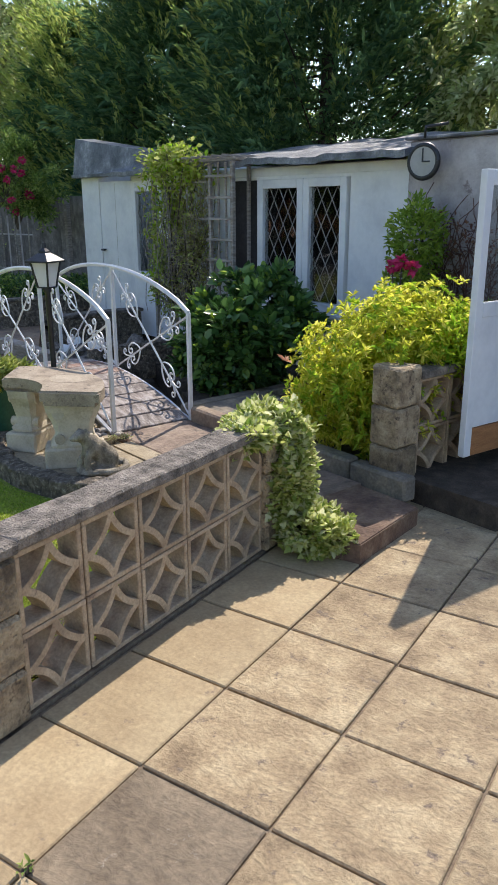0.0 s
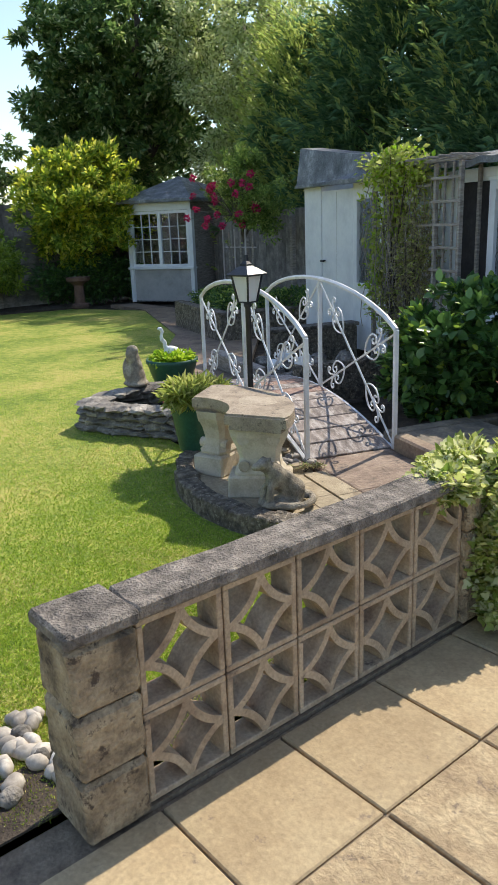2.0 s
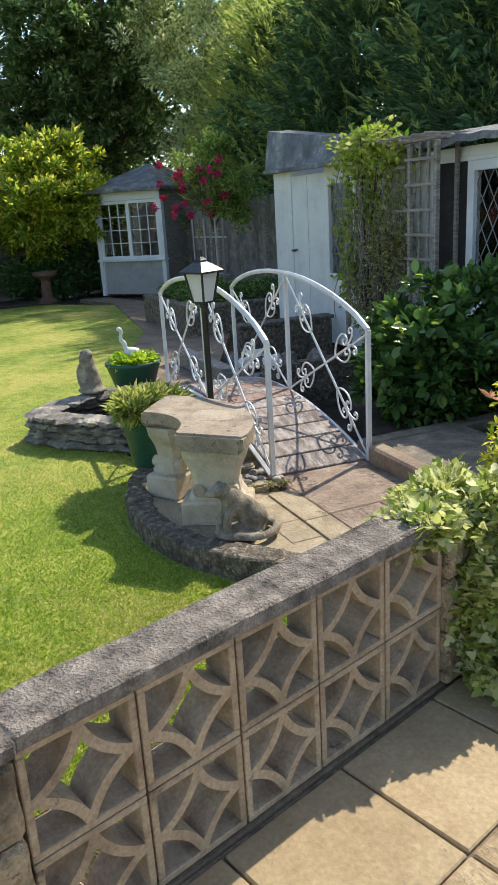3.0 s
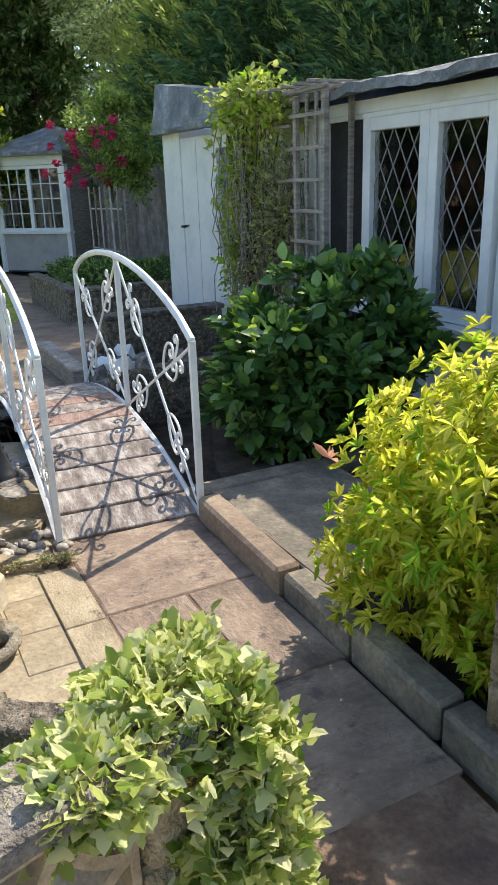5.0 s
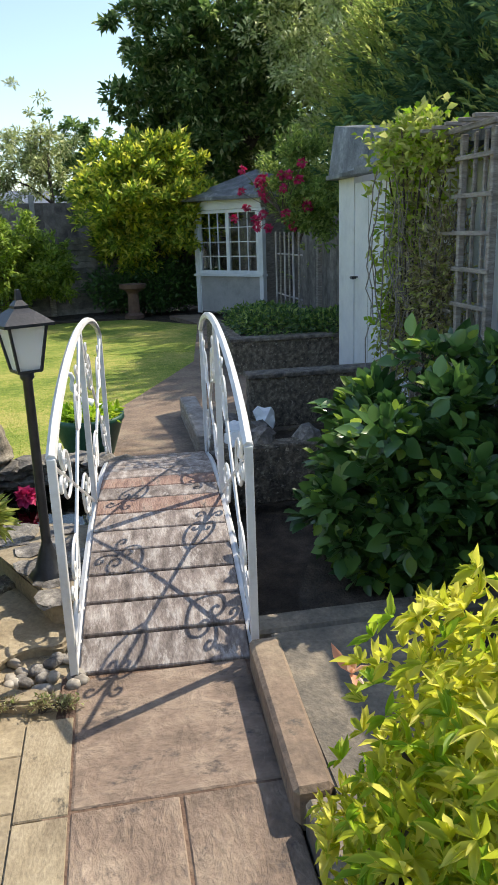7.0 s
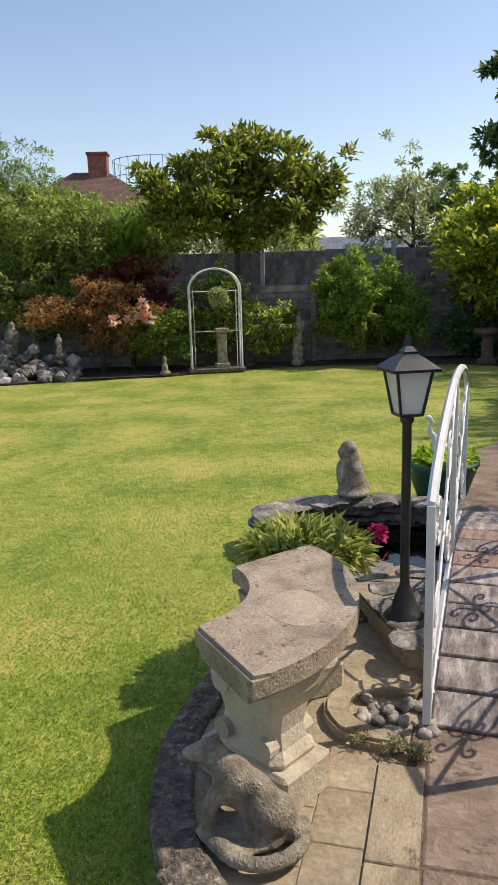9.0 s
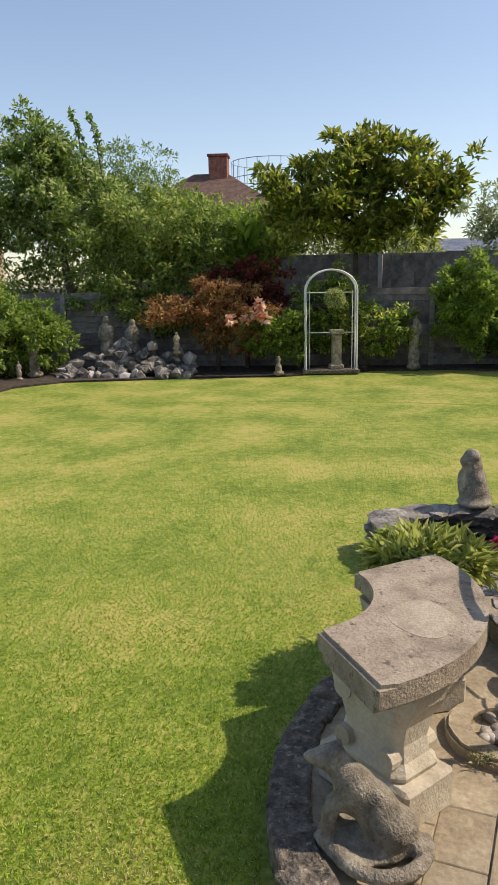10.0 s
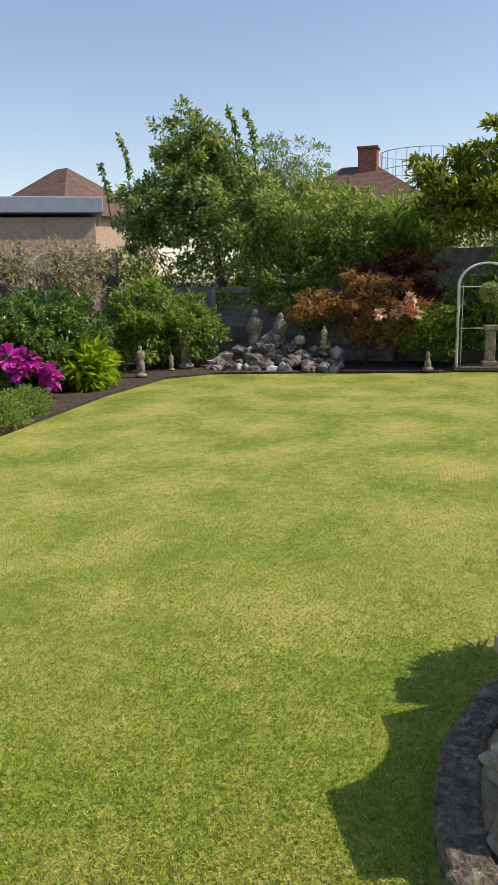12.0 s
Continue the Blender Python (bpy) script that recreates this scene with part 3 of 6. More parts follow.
def pier(parent, x, y, z0, courses, w=0.2, h=0.195, rz=0.0, top=True):
    """A pier of hollow blocks laid one on the other, with a cap."""
    first = None
    for k in range(courses):
        m = pose(x, y, z0 + k * (h + 0.006), 0, 0, rz)
        if first is None:
            bm = bmesh.new()
            box(bm, -w / 2, w / 2, -w / 2, w / 2, 0, h, 0.014)
            bmesh.ops.subdivide_edges(bm, edges=[e for e in bm.edges if e.calc_length() > 0.1], cuts=5, use_grid_fill=True)
            for v in bm.verts:
                v.co += 0.005 * noise.noise_vector(v.co * 16)
            first = part("pier_block", bm, PIER, parent)
            first.matrix_basis = m
        else:
            share("pier_block", first, m, parent)
    if top:
        bm = bmesh.new()
        box(bm, -w / 2 - 0.008, w / 2 + 0.008, -w / 2 - 0.01, w / 2 + 0.01, 0, 0.045, 0.01)
        c = part("pier_cap", bm, COPING, parent)
        c.matrix_basis = pose(x, y, z0 + courses * (h + 0.006), 0, 0, rz)


screen_wall = place("screen_wall", (-0.52, 1.98, 0), 0, "low patio wall of pierced concrete screen blocks between piers, under a rough coping", "garden wall")
bm = bmesh.new()
box(bm, -0.06, 0.06, -0.02, 1.5, -0.05, 0.006)
part("footing", bm, JOINT, screen_wall)
first_block = part("screen_block", block_mesh(), BLOCK, screen_wall)
first_block.matrix_basis = pose(0, 0.15, 0.155)
for k in range(5):
    for j in range(2):
        if k or j:
            share("screen_block", first_block, pose(0, 0.15 + 0.296 * k, 0.155 + 0.294 * j), screen_wall)
pier(screen_wall, -0.02, -0.105, 0.0, 3)
pier(screen_wall, -0.02, 1.585, 0.0, 3)
for a, b in ((0.0, 1.48),):
    bm = bmesh.new()
    box(bm, -0.085, 0.075, a, b, 0.6, 0.65, 0.008)
    bmesh.ops.subdivide_edges(bm, edges=[e for e in bm.edges if e.calc_length() > 0.1], cuts=7, use_grid_fill=True)
    for v in bm.verts:
        v.co += 0.007 * noise.noise_vector(v.co * 14 + Vector((a * 9, 0, 0)))
    part("coping", bm, COPING, screen_wall)

side_wall = place("side_wall", (-0.22, 4.49, 0.1), -17.6, "short screen-block wall with a pier beside the golden bush", "garden wall")
pier(side_wall, 0, 0, 0.0, 3, h=0.225, top=False)
sb = share("screen_block", first_block, pose(0.02, 0.26, 0.16), side_wall)
for k in range(4):
    for j in range(2):
        if k or j:
            share("screen_block", first_block, pose(0.02, 0.26 + 0.296 * k, 0.16 + 0.294 * j), side_wall)
bm = bmesh.new()
box(bm, -0.08, 0.1, 0.11, 1.3, 0.6, 0.65, 0.008)
part("coping", bm, COPING, side_wall)

# house threshold and its open door
bm = bmesh.new()
prism(bm, [(0.0, 4.55), (0.35, 4.35), (1.2, 4.75), (3.0, 5.1), (3.0, 6.0), (0.3, 6.0)], -0.02, 0.1, 0.01)
tagged(part("threshold", bm, KERB), "dark concrete threshold at the house door", kind="structure")
house_door = place("door_1", (0.085, 4.72, 0.24), 68, "open white back door with a glazed upper half and a wooden bottom rail", kind="structure")
bm = bmesh.new()
box(bm, 0, 0.06, -0.045, 0, 0.0, 1.57, 0.004)
box(bm, 0.7, 0.76, -0.045, 0, 0.0, 1.57, 0.004)
box(bm, 0.06, 0.7, -0.04, -0.005, 0.17, 0.82, 0.003)
box(bm, 0.06, 0.7, -0.045, 0, 0.8, 0.88, 0.004)
box(bm, 0.06, 0.7, -0.045, 0, 1.49, 1.57, 0.004)
part("door_leaf", bm, WHITE, house_door)
bm = bmesh.new()
box(bm, 0.06, 0.7, -0.042, -0.002, 0.0, 0.165, 0.003)
part("kick_board", bm, VARNISH, house_door)
bm = bmesh.new()
box(bm, 0.06, 0.7, -0.028, -0.02, 0.88, 1.49)
part("door_pane", bm, GLASS, house_door)

house = place("house_wing", W(-1.72, 2.12, 0), -17.6, "white rendered house wing behind the climbing plant", "house")
bm = bmesh.new()
box(bm, 0, 4.0, 0, 0.07, 0, 2.1, 0.01)
box(bm, 0.85, 4.0, 0.071, 0.4, 0, 2.1, 0.01)
part("wall", bm, RENDER_WALL, house)
bm = bmesh.new()
box(bm, -0.03, 4.1, -0.03, 0.5, 2.105, 2.13, 0.006)
part("roof_edge", bm, ROOF_FELT, house)


# ---- shed ----
shed = place("garden_shed", W(0, 2.2, 0.1), -17.6, "long low white-painted shed with sagging felt roof and leaded windows", "shed")
H = 1.88


def wall_piece(x0, x1, z0, z1, y0=0.0, y1=0.08, mat=WHITE, name="wall", parent=shed):
    bm = bmesh.new()
    box(bm, x0, x1, y0, y1, z0, z1, 0.003)
    return part(name, bm, mat, parent)


def leaded_window(parent, x0, x1, z0, z1, w=0.07, mat=WHITE, lattice=0.13):
    fr = bmesh.new()
    box(fr, x0, x0 + w, -0.03, 0.05, z0, z1, 0.005)
    box(fr, x1 - w, x1, -0.03, 0.05, z0, z1, 0.005)
    box(fr, x0 + w, x1 - w, -0.03, 0.05, z0, z0 + w, 0.005)
    box(fr, x0 + w, x1 - w, -0.03, 0.05, z1 - w, z1, 0.005)
    win = part("window", fr, mat, parent, "white-painted window frame with diamond leaded glass")
    bm = bmesh.new()
    box(bm, x0 + w, x1 - w, 0.012, 0.018, z0 + w, z1 - w)
    pane = part("pane", bm, GLASS, win)
    bm = bmesh.new()
    a0, a1, b0, b1 = x0 + w, x1 - w, z0 + w, z1 - w
    step, slope = lattice, 1.75
    for sgn in (1, -1):
        c = -20
        while c < 40:
            # line z = sgn*slope*(x-a0) + b0 + c*step*slope, clipped to the pane
            pts = []
            base = b0 + c * step * slope
            lo, hi = a0, a1
            zl, zh = sgn * slope * (lo - a0) + base, sgn * slope * (hi - a0) + base
            xs = sorted(((b0 - base) / (sgn * slope) + a0, (b1 - base) / (sgn * slope) + a0))
            lo, hi = max(a0, xs[0]), min(a1, xs[1])
            if hi - lo > 0.01:
                p = (lo, sgn * slope * (lo - a0) + base)
                q = (hi, sgn * slope * (hi - a0) + base)
                tube(bm, [(p[0], 0.008, p[1]), (q[0], 0.008, q[1])], 0.004, 4)
            c += 1
    part("lead_lattice", bm, LEAD, win)
    return win


# from the far end: post, plank door, small window, bay behind the trellis, doorway with painted shade, double window,
# white panel
wall_piece(-7.22, -6.77, 0, H + 0.04)
wall_piece(-5.98, -5.9, 0, H)
wall_piece(-5.9, -5.3, 0, 0.78)
wall_piece(-5.3, -4.05, 0, H)
wall_piece(-3.64, -2.4, 0, 0.6)
wall_piece(-2.4, -1.72, 0, H)
wall_piece(-5.95, -1.72, H - 0.08, H, -0.012, -0.001)
wall_piece(-5.9, -5.3, 1.75, H)
wall_piece(-4.05, -3.64, 1.77, H)
wall_piece(-3.64, -2.4, 1.77, H)
wall_piece(-7.22, -7.14, 0, 1.95, 0.08, 2.0)
wall_piece(-1.8, -1.72, 0, 1.9, 0.08, 2.0)
wall_piece(-7.22, -1.72, 0, 2.05, 2.0, 2.08)
# near-black panel paints the doorway's shade; floor and added lining darken the windows
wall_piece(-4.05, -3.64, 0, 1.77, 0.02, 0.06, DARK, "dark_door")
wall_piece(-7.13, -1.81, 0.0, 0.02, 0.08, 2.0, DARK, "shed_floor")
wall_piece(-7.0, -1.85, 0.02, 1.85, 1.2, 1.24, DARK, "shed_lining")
dr = wall_piece(-6.76, -5.99, 0.03, 1.83, 0.01, 0.06, WHITE, "door")
dr["label"] = "white-painted plank door with flaking paint"
for k in (1,):
    bm = bmesh.new()
    box(bm, -6.76 + 0.38 * k - 0.0012, -6.76 + 0.38 * k + 0.0012, 0.006, 0.0095, 0.04, 1.81)
    part("door_joint", bm, GREY_WALL, dr)
bm = bmesh.new()
tube(bm, [(-6.69, -0.0, 1.0), (-6.69, -0.05, 1.0), (-6.61, -0.055, 1.0)], 0.013, 7)
lathe(bm, [(0.03, 0), (0.03, 0.01)], 10, (-6.69, 0.0, 1.0))
part("handle", bm, BLACK_METAL, dr, "black iron door handle")
leaded_window(shed, -5.9, -5.3, 0.73, 1.75, 0.05)
leaded_window(shed, -3.6, -2.96, 0.6, 1.77, 0.08)
leaded_window(shed, -2.955, -2.42, 0.6, 1.77, 0.075)
bm = bmesh.new()
box(bm, -3.66, -2.36, -0.12, 0.0, 0.56, 0.595, 0.005)
part("window_sill", bm, WHITE, shed)

# the roof sags and its felt edge is uneven
bm = bmesh.new()
nx, ny = 60, 14
grid = [[None] * (ny + 1) for _ in range(nx + 1)]
for i in range(nx + 1):
    for j in range(ny + 1):
        x = -6.1 + 4.45 * i / nx
        y = -0.22 + 2.5 * j / ny
        z = 1.95 + 0.13 * (y + 0.2) + 0.02 * noise.noise(Vector((x * 2.2, y * 2.5, 0))) * 2 + 0.012 * math.sin(x * 1.3) + (0.03 * noise.noise(Vector((x * 5, 0, 3))) if j == 0 else 0)
        grid[i][j] = bm.verts.new((x, y, z))
for i in range(nx):
    for j in range(ny):
        bm.faces.new((grid[i][j], grid[i + 1][j], grid[i + 1][j + 1], grid[i][j + 1]))
g = bmesh.ops.extrude_face_region(bm, geom=bm.faces[:])
for v in [e for e in g["geom"] if isinstance(e, bmesh.types.BMVert)]:
    v.co.z -= 0.055
bmesh.ops.recalc_face_normals(bm, faces=bm.faces)
part("roof", bm, ROOF_FELT, shed, "wrinkled grey roofing felt")
bm = bmesh.new()
ends = ((-7.25, 2.37), (-4.9, 2.05))
vs = [bm.verts.new(q) for x, zt in ends for q in ((x, -0.1, 1.9), (x, -0.03, zt), (x, 0.25, zt + 0.01), (x, 0.0, 1.9))]
for f in ((0, 4, 5, 1), (1, 5, 6, 2), (2, 6, 7, 3), (3, 7, 4, 0), (0, 1, 2, 3), (7, 6, 5, 4)):
    bm.faces.new([vs[i] for i in f])
part("roof", bm, ROOF_FELT, shed, "grey felt slope above the plank door")
bm = bmesh.new()
box(bm, -7.26, -5.98, -0.12, 0.03, 1.885, 1.925, 0.004)
part("roof_trim", bm, ROOF_FELT, shed)

# clock on its bracket
clock = place("outdoor_clock", W(-1.47, 1.98, 1.94), -8, "round black-rimmed outdoor clock on a bracket at the shed corner", "clock")
bm = bmesh.new()
rings = []
for k in range(24):
    a = 2 * math.pi * k / 24
    rings.append((0.115 * math.cos(a), 0, 0.115 * math.sin(a)))
tube(bm, rings + rings[:1], 0.021, 7, cap=False)
tube(bm, [(0, 0, 0.16), (0, 0, 0.24), (0.14, 0.08, 0.26)], 0.012, 6)
part("rim", bm, BLACK_METAL, clock, smooth=True)
bm = bmesh.new()
lathe(bm, [(0.105, -0.015), (0.105, 0.015)], 24)
bmesh.ops.rotate(bm, cent=(0, 0, 0), matrix=Matrix.Rotation(radians(90), 3, "X"), verts=bm.verts)
dial = part("dial", bm, CREAM_DIAL, clock, "pale clock dial")
bm = bmesh.new()
box(bm, -0.004, 0.004, -0.024, -0.018, 0, 0.09)
box(bm, -0.004, 0.06, -0.024, -0.018, -0.004, 0.004)
part("pointers", bm, BLACK_METAL, clock)


# ---- bridge ----
bridge = place("garden_bridge", (-2.11, 4.62, 0.0), -21.1, "small arched garden bridge with weathered planks and white wrought-iron railings", "bridge")
LEN = 2.4


def arch_z(x):
    """Height of the deck, x from 0 back to -LEN."""
    return 0.115 - 0.06 * x / LEN + 0.17 * (1 - (2 * x / LEN + 1) ** 2)


first_plank = None
np_ = 14
for k in range(np_):
    x = -LEN * (k + 0.5) / np_
    slope = math.degrees(math.atan((arch_z(x + 0.05) - arch_z(x - 0.05)) / 0.1))
    m = pose(x, 0, arch_z(x) - 0.012, 0, -slope, random.uniform(-0.6, 0.6))
    if first_plank is None:
        bm = bmesh.new()
        box(bm, -0.081, 0.081, -0.3, 0.3, -0.012, 0.012, 0.004)
        first_plank = part("deck_plank", bm, PLANK, bridge)
        first_plank.matrix_basis = m
    else:
        share("deck_plank", first_plank, m, bridge, PLANK_RED if k in (6, 8) else None)


def smooth(pts, n=3):
    """A Catmull-Rom curve through the points."""
    out = []
    p = [pts[0], *pts, pts[-1]]
    for i in range(1, len(p) - 2):
        for k in range(n):
            t = k / n
            out.append(tuple(0.5 * (2 * p[i][j] + (p[i + 1][j] - p[i - 1][j]) * t + (2 * p[i - 1][j] - 5 * p[i][j] + 4 * p[i + 1][j] - p[i + 2][j]) * t * t + (3 * p[i][j] - p[i - 1][j] - 3 * p[i + 1][j] + p[i + 2][j]) * t ** 3) for j in (0, 1)))
    return out + [pts[-1]]


HEART = smooth([(-0.09, 0), (-0.075, 0.022), (-0.045, 0.044), (-0.01, 0.054), (0.022, 0.045), (0.034, 0.026), (0.024, 0.01), (0.006, 0.008), (-0.006, 0.018), (-0.002, 0.03), (0.01, 0.03)])
CURL = smooth([(0.03, 0.002), (0.055, 0.008), (0.08, 0.022), (0.09, 0.038), (0.082, 0.052), (0.067, 0.05), (0.064, 0.038), (0.072, 0.034)])


def scroll(bm, x, z, y, s, turn, sg):
    """Half a heart and a small outward curl, on one side of the cross bar; the heart closes at its lower end."""
    c, sn = math.cos(turn), math.sin(turn)
    for line in (HEART, CURL):
        pts = [(x + s * (c * u - sn * v * sg), y, z + s * (sn * u + c * v * sg)) for u, v in line]
        tube(bm, pts, 0.0066, 5)


def railing(y):
    rail = bmesh.new()
    top = [(-LEN * k / 16, y, 0.9 + 0.075 * k / 16 + 0.22 * (1 - (2 * k / 16 - 1) ** 2) ** 0.8) for k in range(17)]
    tube(rail, top, 0.018, 6)
    r = part("railing", rail, WHITE_METAL, bridge, "white-painted arched iron handrail")
    for k in (0, 8, 16):
        bm = bmesh.new()
        x = top[k][0]
        box(bm, x - 0.014, x + 0.014, y - 0.014, y + 0.014, 0.06 if k != 8 else arch_z(x) - 0.06, top[k][2], 0.002)
        part("post", bm, WHITE_METAL, r)
    bm = bmesh.new()
    tube(bm, [(-LEN * k / 16, y, arch_z(-LEN * k / 16) - 0.02) for k in range(17)], 0.016, 5)
    part("bottom_rail", bm, WHITE_METAL, r)
    for a, b in ((0, 8), (8, 16)):
        xa, xb = top[a][0], top[b][0]
        for p, q in (((xa, y, arch_z(xa)), (xb, y, top[b][2] - 0.02)), ((xa, y, top[a][2] - 0.02), (xb, y, arch_z(xb)))):
            bm = bmesh.new()
            tube(bm, [p, q], 0.008, 5)
            part("cross_bar", bm, WHITE_METAL, r)
    for a, b in ((0, 8), (8, 16)):
        xa, xb = top[a][0], top[b][0]
        for f in (0.25, 0.74):
            for up in (0, 1):
                za, zb = (arch_z(xa), top[b][2]) if up else (top[a][2], arch_z(xb))
                tilt = math.atan2(zb - za, xb - xa) + (math.pi if f < 0.5 else 0)
                for sg in (-1, 1):
                    bm = bmesh.new()
                    scroll(bm, xa + (xb - xa) * f, za + (zb - za) * f, y, 1.6, tilt, sg)
                    part("scroll", bm, WHITE_METAL, r)
    return r


railing(0.318)
railing(-0.315)
for y in (-0.27, 0.27):
    bm = bmesh.new()
    pts = [(-LEN * k / 12, arch_z(-LEN * k / 12)) for k in range(13)]
    for (x0, z0), (x1, z1) in zip(pts, pts[1:]):
        vs = [bm.verts.new(p) for p in ((x0, y - 0.02, z0 - 0.12), (x1, y - 0.02, z1 - 0.12), (x1, y - 0.02, z1 - 0.026), (x0, y - 0.02, z0 - 0.026), (x0, y + 0.02, z0 - 0.12), (x1, y + 0.02, z1 - 0.12), (x1, y + 0.02, z1 - 0.026), (x0, y + 0.02, z0 - 0.026))]
        for f in ((0, 1, 2, 3), (7, 6, 5, 4), (3, 2, 6, 7), (0, 4, 5, 1)):
            bm.faces.new([vs[i] for i in f])
    part("side_beam", bm, OLD_WOOD, bridge)

# ---- bench on the terrace ----
bench = place("curved_bench", (-2.38, 3.41, 0.15), 0, "curved cast-stone garden bench with a lichened seat on the terrace", "bench")
bm = bmesh.new()
a = [radians(26 + 98 * k / 20) for k in range(21)]
outer = [(0.7 * math.cos(t), 0.7 * math.sin(t)) for t in a]
inner = [(0.33 * math.cos(t), 0.33 * math.sin(t)) for t in a[::-1]]
prism(bm, outer + inner, 0.375, 0.44, 0.012)
part("seat", bm, BENCH, bench, "weathered cast-stone seat slab with a moulded edge")
bm = bmesh.new()
patch = [(0.2 + 0.135 * math.cos(t) * (1 + 0.06 * math.sin(3 * t)), 0.47 + 0.1 * math.sin(t) * (1 + 0.08 * math.cos(4 * t))) for t in [2 * math.pi * k / 28 for k in range(28)]]
prism(bm, patch, 0.4385, 0.4412, 0.0)
part("worn_patch", bm, BENCH_WORN, bench, "pale round worn patch on the seat")
bm = bmesh.new()
outer = [(0.67 * math.cos(t), 0.67 * math.sin(t)) for t in a]
inner = [(0.36 * math.cos(t), 0.36 * math.sin(t)) for t in a[::-1]]
prism(bm, outer + inner, 0.35, 0.375, 0.0)
part("seat_moulding", bm, BENCH, bench)
for ang in (44, 108):
    t = radians(ang)
    leg = bmesh.new()
    secs = [(0.07, 0.095, 0.14), (0.09, 0.1, 0.145), (0.12, 0.08, 0.125), (0.17, 0.075, 0.115), (0.24, 0.085, 0.13), (0.3, 0.1, 0.16), (0.35, 0.1, 0.17)]
    rows = []
    for z, wx, wy in secs:
        rows.append([leg.verts.new((wy * px, wx * py, z)) for px, py in ((-1, -0.7), (-0.75, -1), (0.75, -1), (1, -0.7), (1, 0.7), (0.75, 1), (-0.75, 1), (-1, 0.7))])
    for p, q in zip(rows, rows[1:]):
        for k in range(8):
            leg.faces.new((p[k], p[(k + 1) % 8], q[(k + 1) % 8], q[k]))
    leg.faces.new(rows[0][::-1])
    leg.faces.new(rows[-1])
    box(leg, -0.18, 0.18, -0.11, 0.11, -0.06, 0.072, 0.012)
    for v in leg.verts:
        v.co += 0.004 * noise.noise_vector(v.co * 15)
    ob = part("leg", leg, CAST, bench, "pale moulded cast-stone leg")
    for sx in (-1, 1):
        for z, r in ((0.29, 0.036), (0.13, 0.032)):
            bm = bmesh.new()
            tube(bm, [(sx * 0.085, -0.1, z), (sx * 0.085, 0.1, z)], r, 10)
            part("leg_volute", bm, CAST, ob)
    ob.matrix_basis = pose(0.5 * math.cos(t), 0.5 * math.sin(t), 0, 0, 0, ang)

# ---- lamp post ----
lamp = place("lamp_post", (-2.87, 4.41, 0.2), 8, "black lantern on a slim black post beside the bridge", "garden lamp")
bm = bmesh.new()
lathe(bm, [(0.085, 0), (0.085, 0.02), (0.06, 0.04), (0.035, 0.12), (0.026, 0.14), (0.02, 0.16), (0.019, 0.84), (0.028, 0.85), (0.028, 0.87), (0.018, 0.88)], 10)
part("post", bm, BLACK_METAL, lamp, smooth=True)
bm = bmesh.new()
for z, r in ((0.88, 0.045), (1.06, 0.073)):
    for a0 in range(4):
        p = [(r * c, r * s, z) for c, s in ((1, 1), (-1, 1), (-1, -1), (1, -1))]
        tube(bm, [p[a0], p[(a0 + 1) % 4]], 0.007, 4)
for c, s in ((1, 1), (-1, 1), (-1, -1), (1, -1)):
    tube(bm, [(0.045 * c, 0.045 * s, 0.88), (0.073 * c, 0.073 * s, 1.06)], 0.007, 4)
part("lantern_frame", bm, BLACK_METAL, lamp)
bm = bmesh.new()
ro = [[bm.verts.new((r * c, r * s, z)) for c, s in ((1, 1), (-1, 1), (-1, -1), (1, -1))] for r, z in ((0.041, 0.885), (0.069, 1.055))]
for k in range(4):
    bm.faces.new((ro[0][k], ro[0][(k + 1) % 4], ro[1][(k + 1) % 4], ro[1][k]))
part("lantern_glass", bm, FROST, lamp, "frosted lantern glass")
bm = bmesh.new()
ro = [[bm.verts.new((r * c, r * s, z)) for c, s in ((1, 1), (-1, 1), (-1, -1), (1, -1))] for r, z in ((0.098, 1.055), (0.098, 1.066), (0.05, 1.105), (0.028, 1.12), (0.028, 1.13), (0.012, 1.15), (0.008, 1.19))]
for p, q in zip(ro, ro[1:]):
    for k in range(4):
        bm.faces.new((p[k], p[(k + 1) % 4], q[(k + 1) % 4], q[k]))
bm.faces.new(ro[0][::-1])
bm.faces.new(ro[-1])
part("lantern_roof", bm, BLACK_METAL, lamp)

# ---- pond ----
pond = place("pond", (-3.75, 4.62, 0), 0, "small raised pond ringed with stacked grey stones", "pond")
POND_EDGE = smooth([(-0.63, -0.72), (-0.3, -0.6), (0.05, -0.42), (0.45, -0.25), (0.85, 0.0), (0.75, 0.45), (0.2, 0.7), (-0.4, 0.62), (-0.78, 0.3), (-0.84, -0.15), (-0.8, -0.55), (-0.63, -0.72)], 3)
around = [Vector(q) for q in POND_EDGE[:-1]]
for ring in range(4):
    z = 0.03 + 0.06 * ring
    for k, q in enumerate(around):
        nxt = around[(k + 1) % len(around)]
        q = q.lerp(nxt, 0.5 * (ring % 2) + random.uniform(-0.1, 0.1))
        wide = ring == 3
        if q.x > 0.45 and wide:
            continue
        t = math.atan2(nxt.y - around[k].y, nxt.x - around[k].x)
        bm = bmesh.new()
        lump(bm, (q.x * (0.95 if wide else 1), q.y * (0.95 if wide else 1), z), (0.115, 0.12 if wide else 0.08, 0.034), 0.3, 2, k + 50 * ring, t)
        part("ring_stone", bm, LEDGE_ROCK, pond)
bm = bmesh.new()
prism(bm, [(0.4, -0.4), (0.5, -0.36), (1.1, -0.26), (1.2, -0.12), (1.15, 0.05), (0.55, 0.25), (0.28, -0.05)], -0.05, 0.205, 0.012)
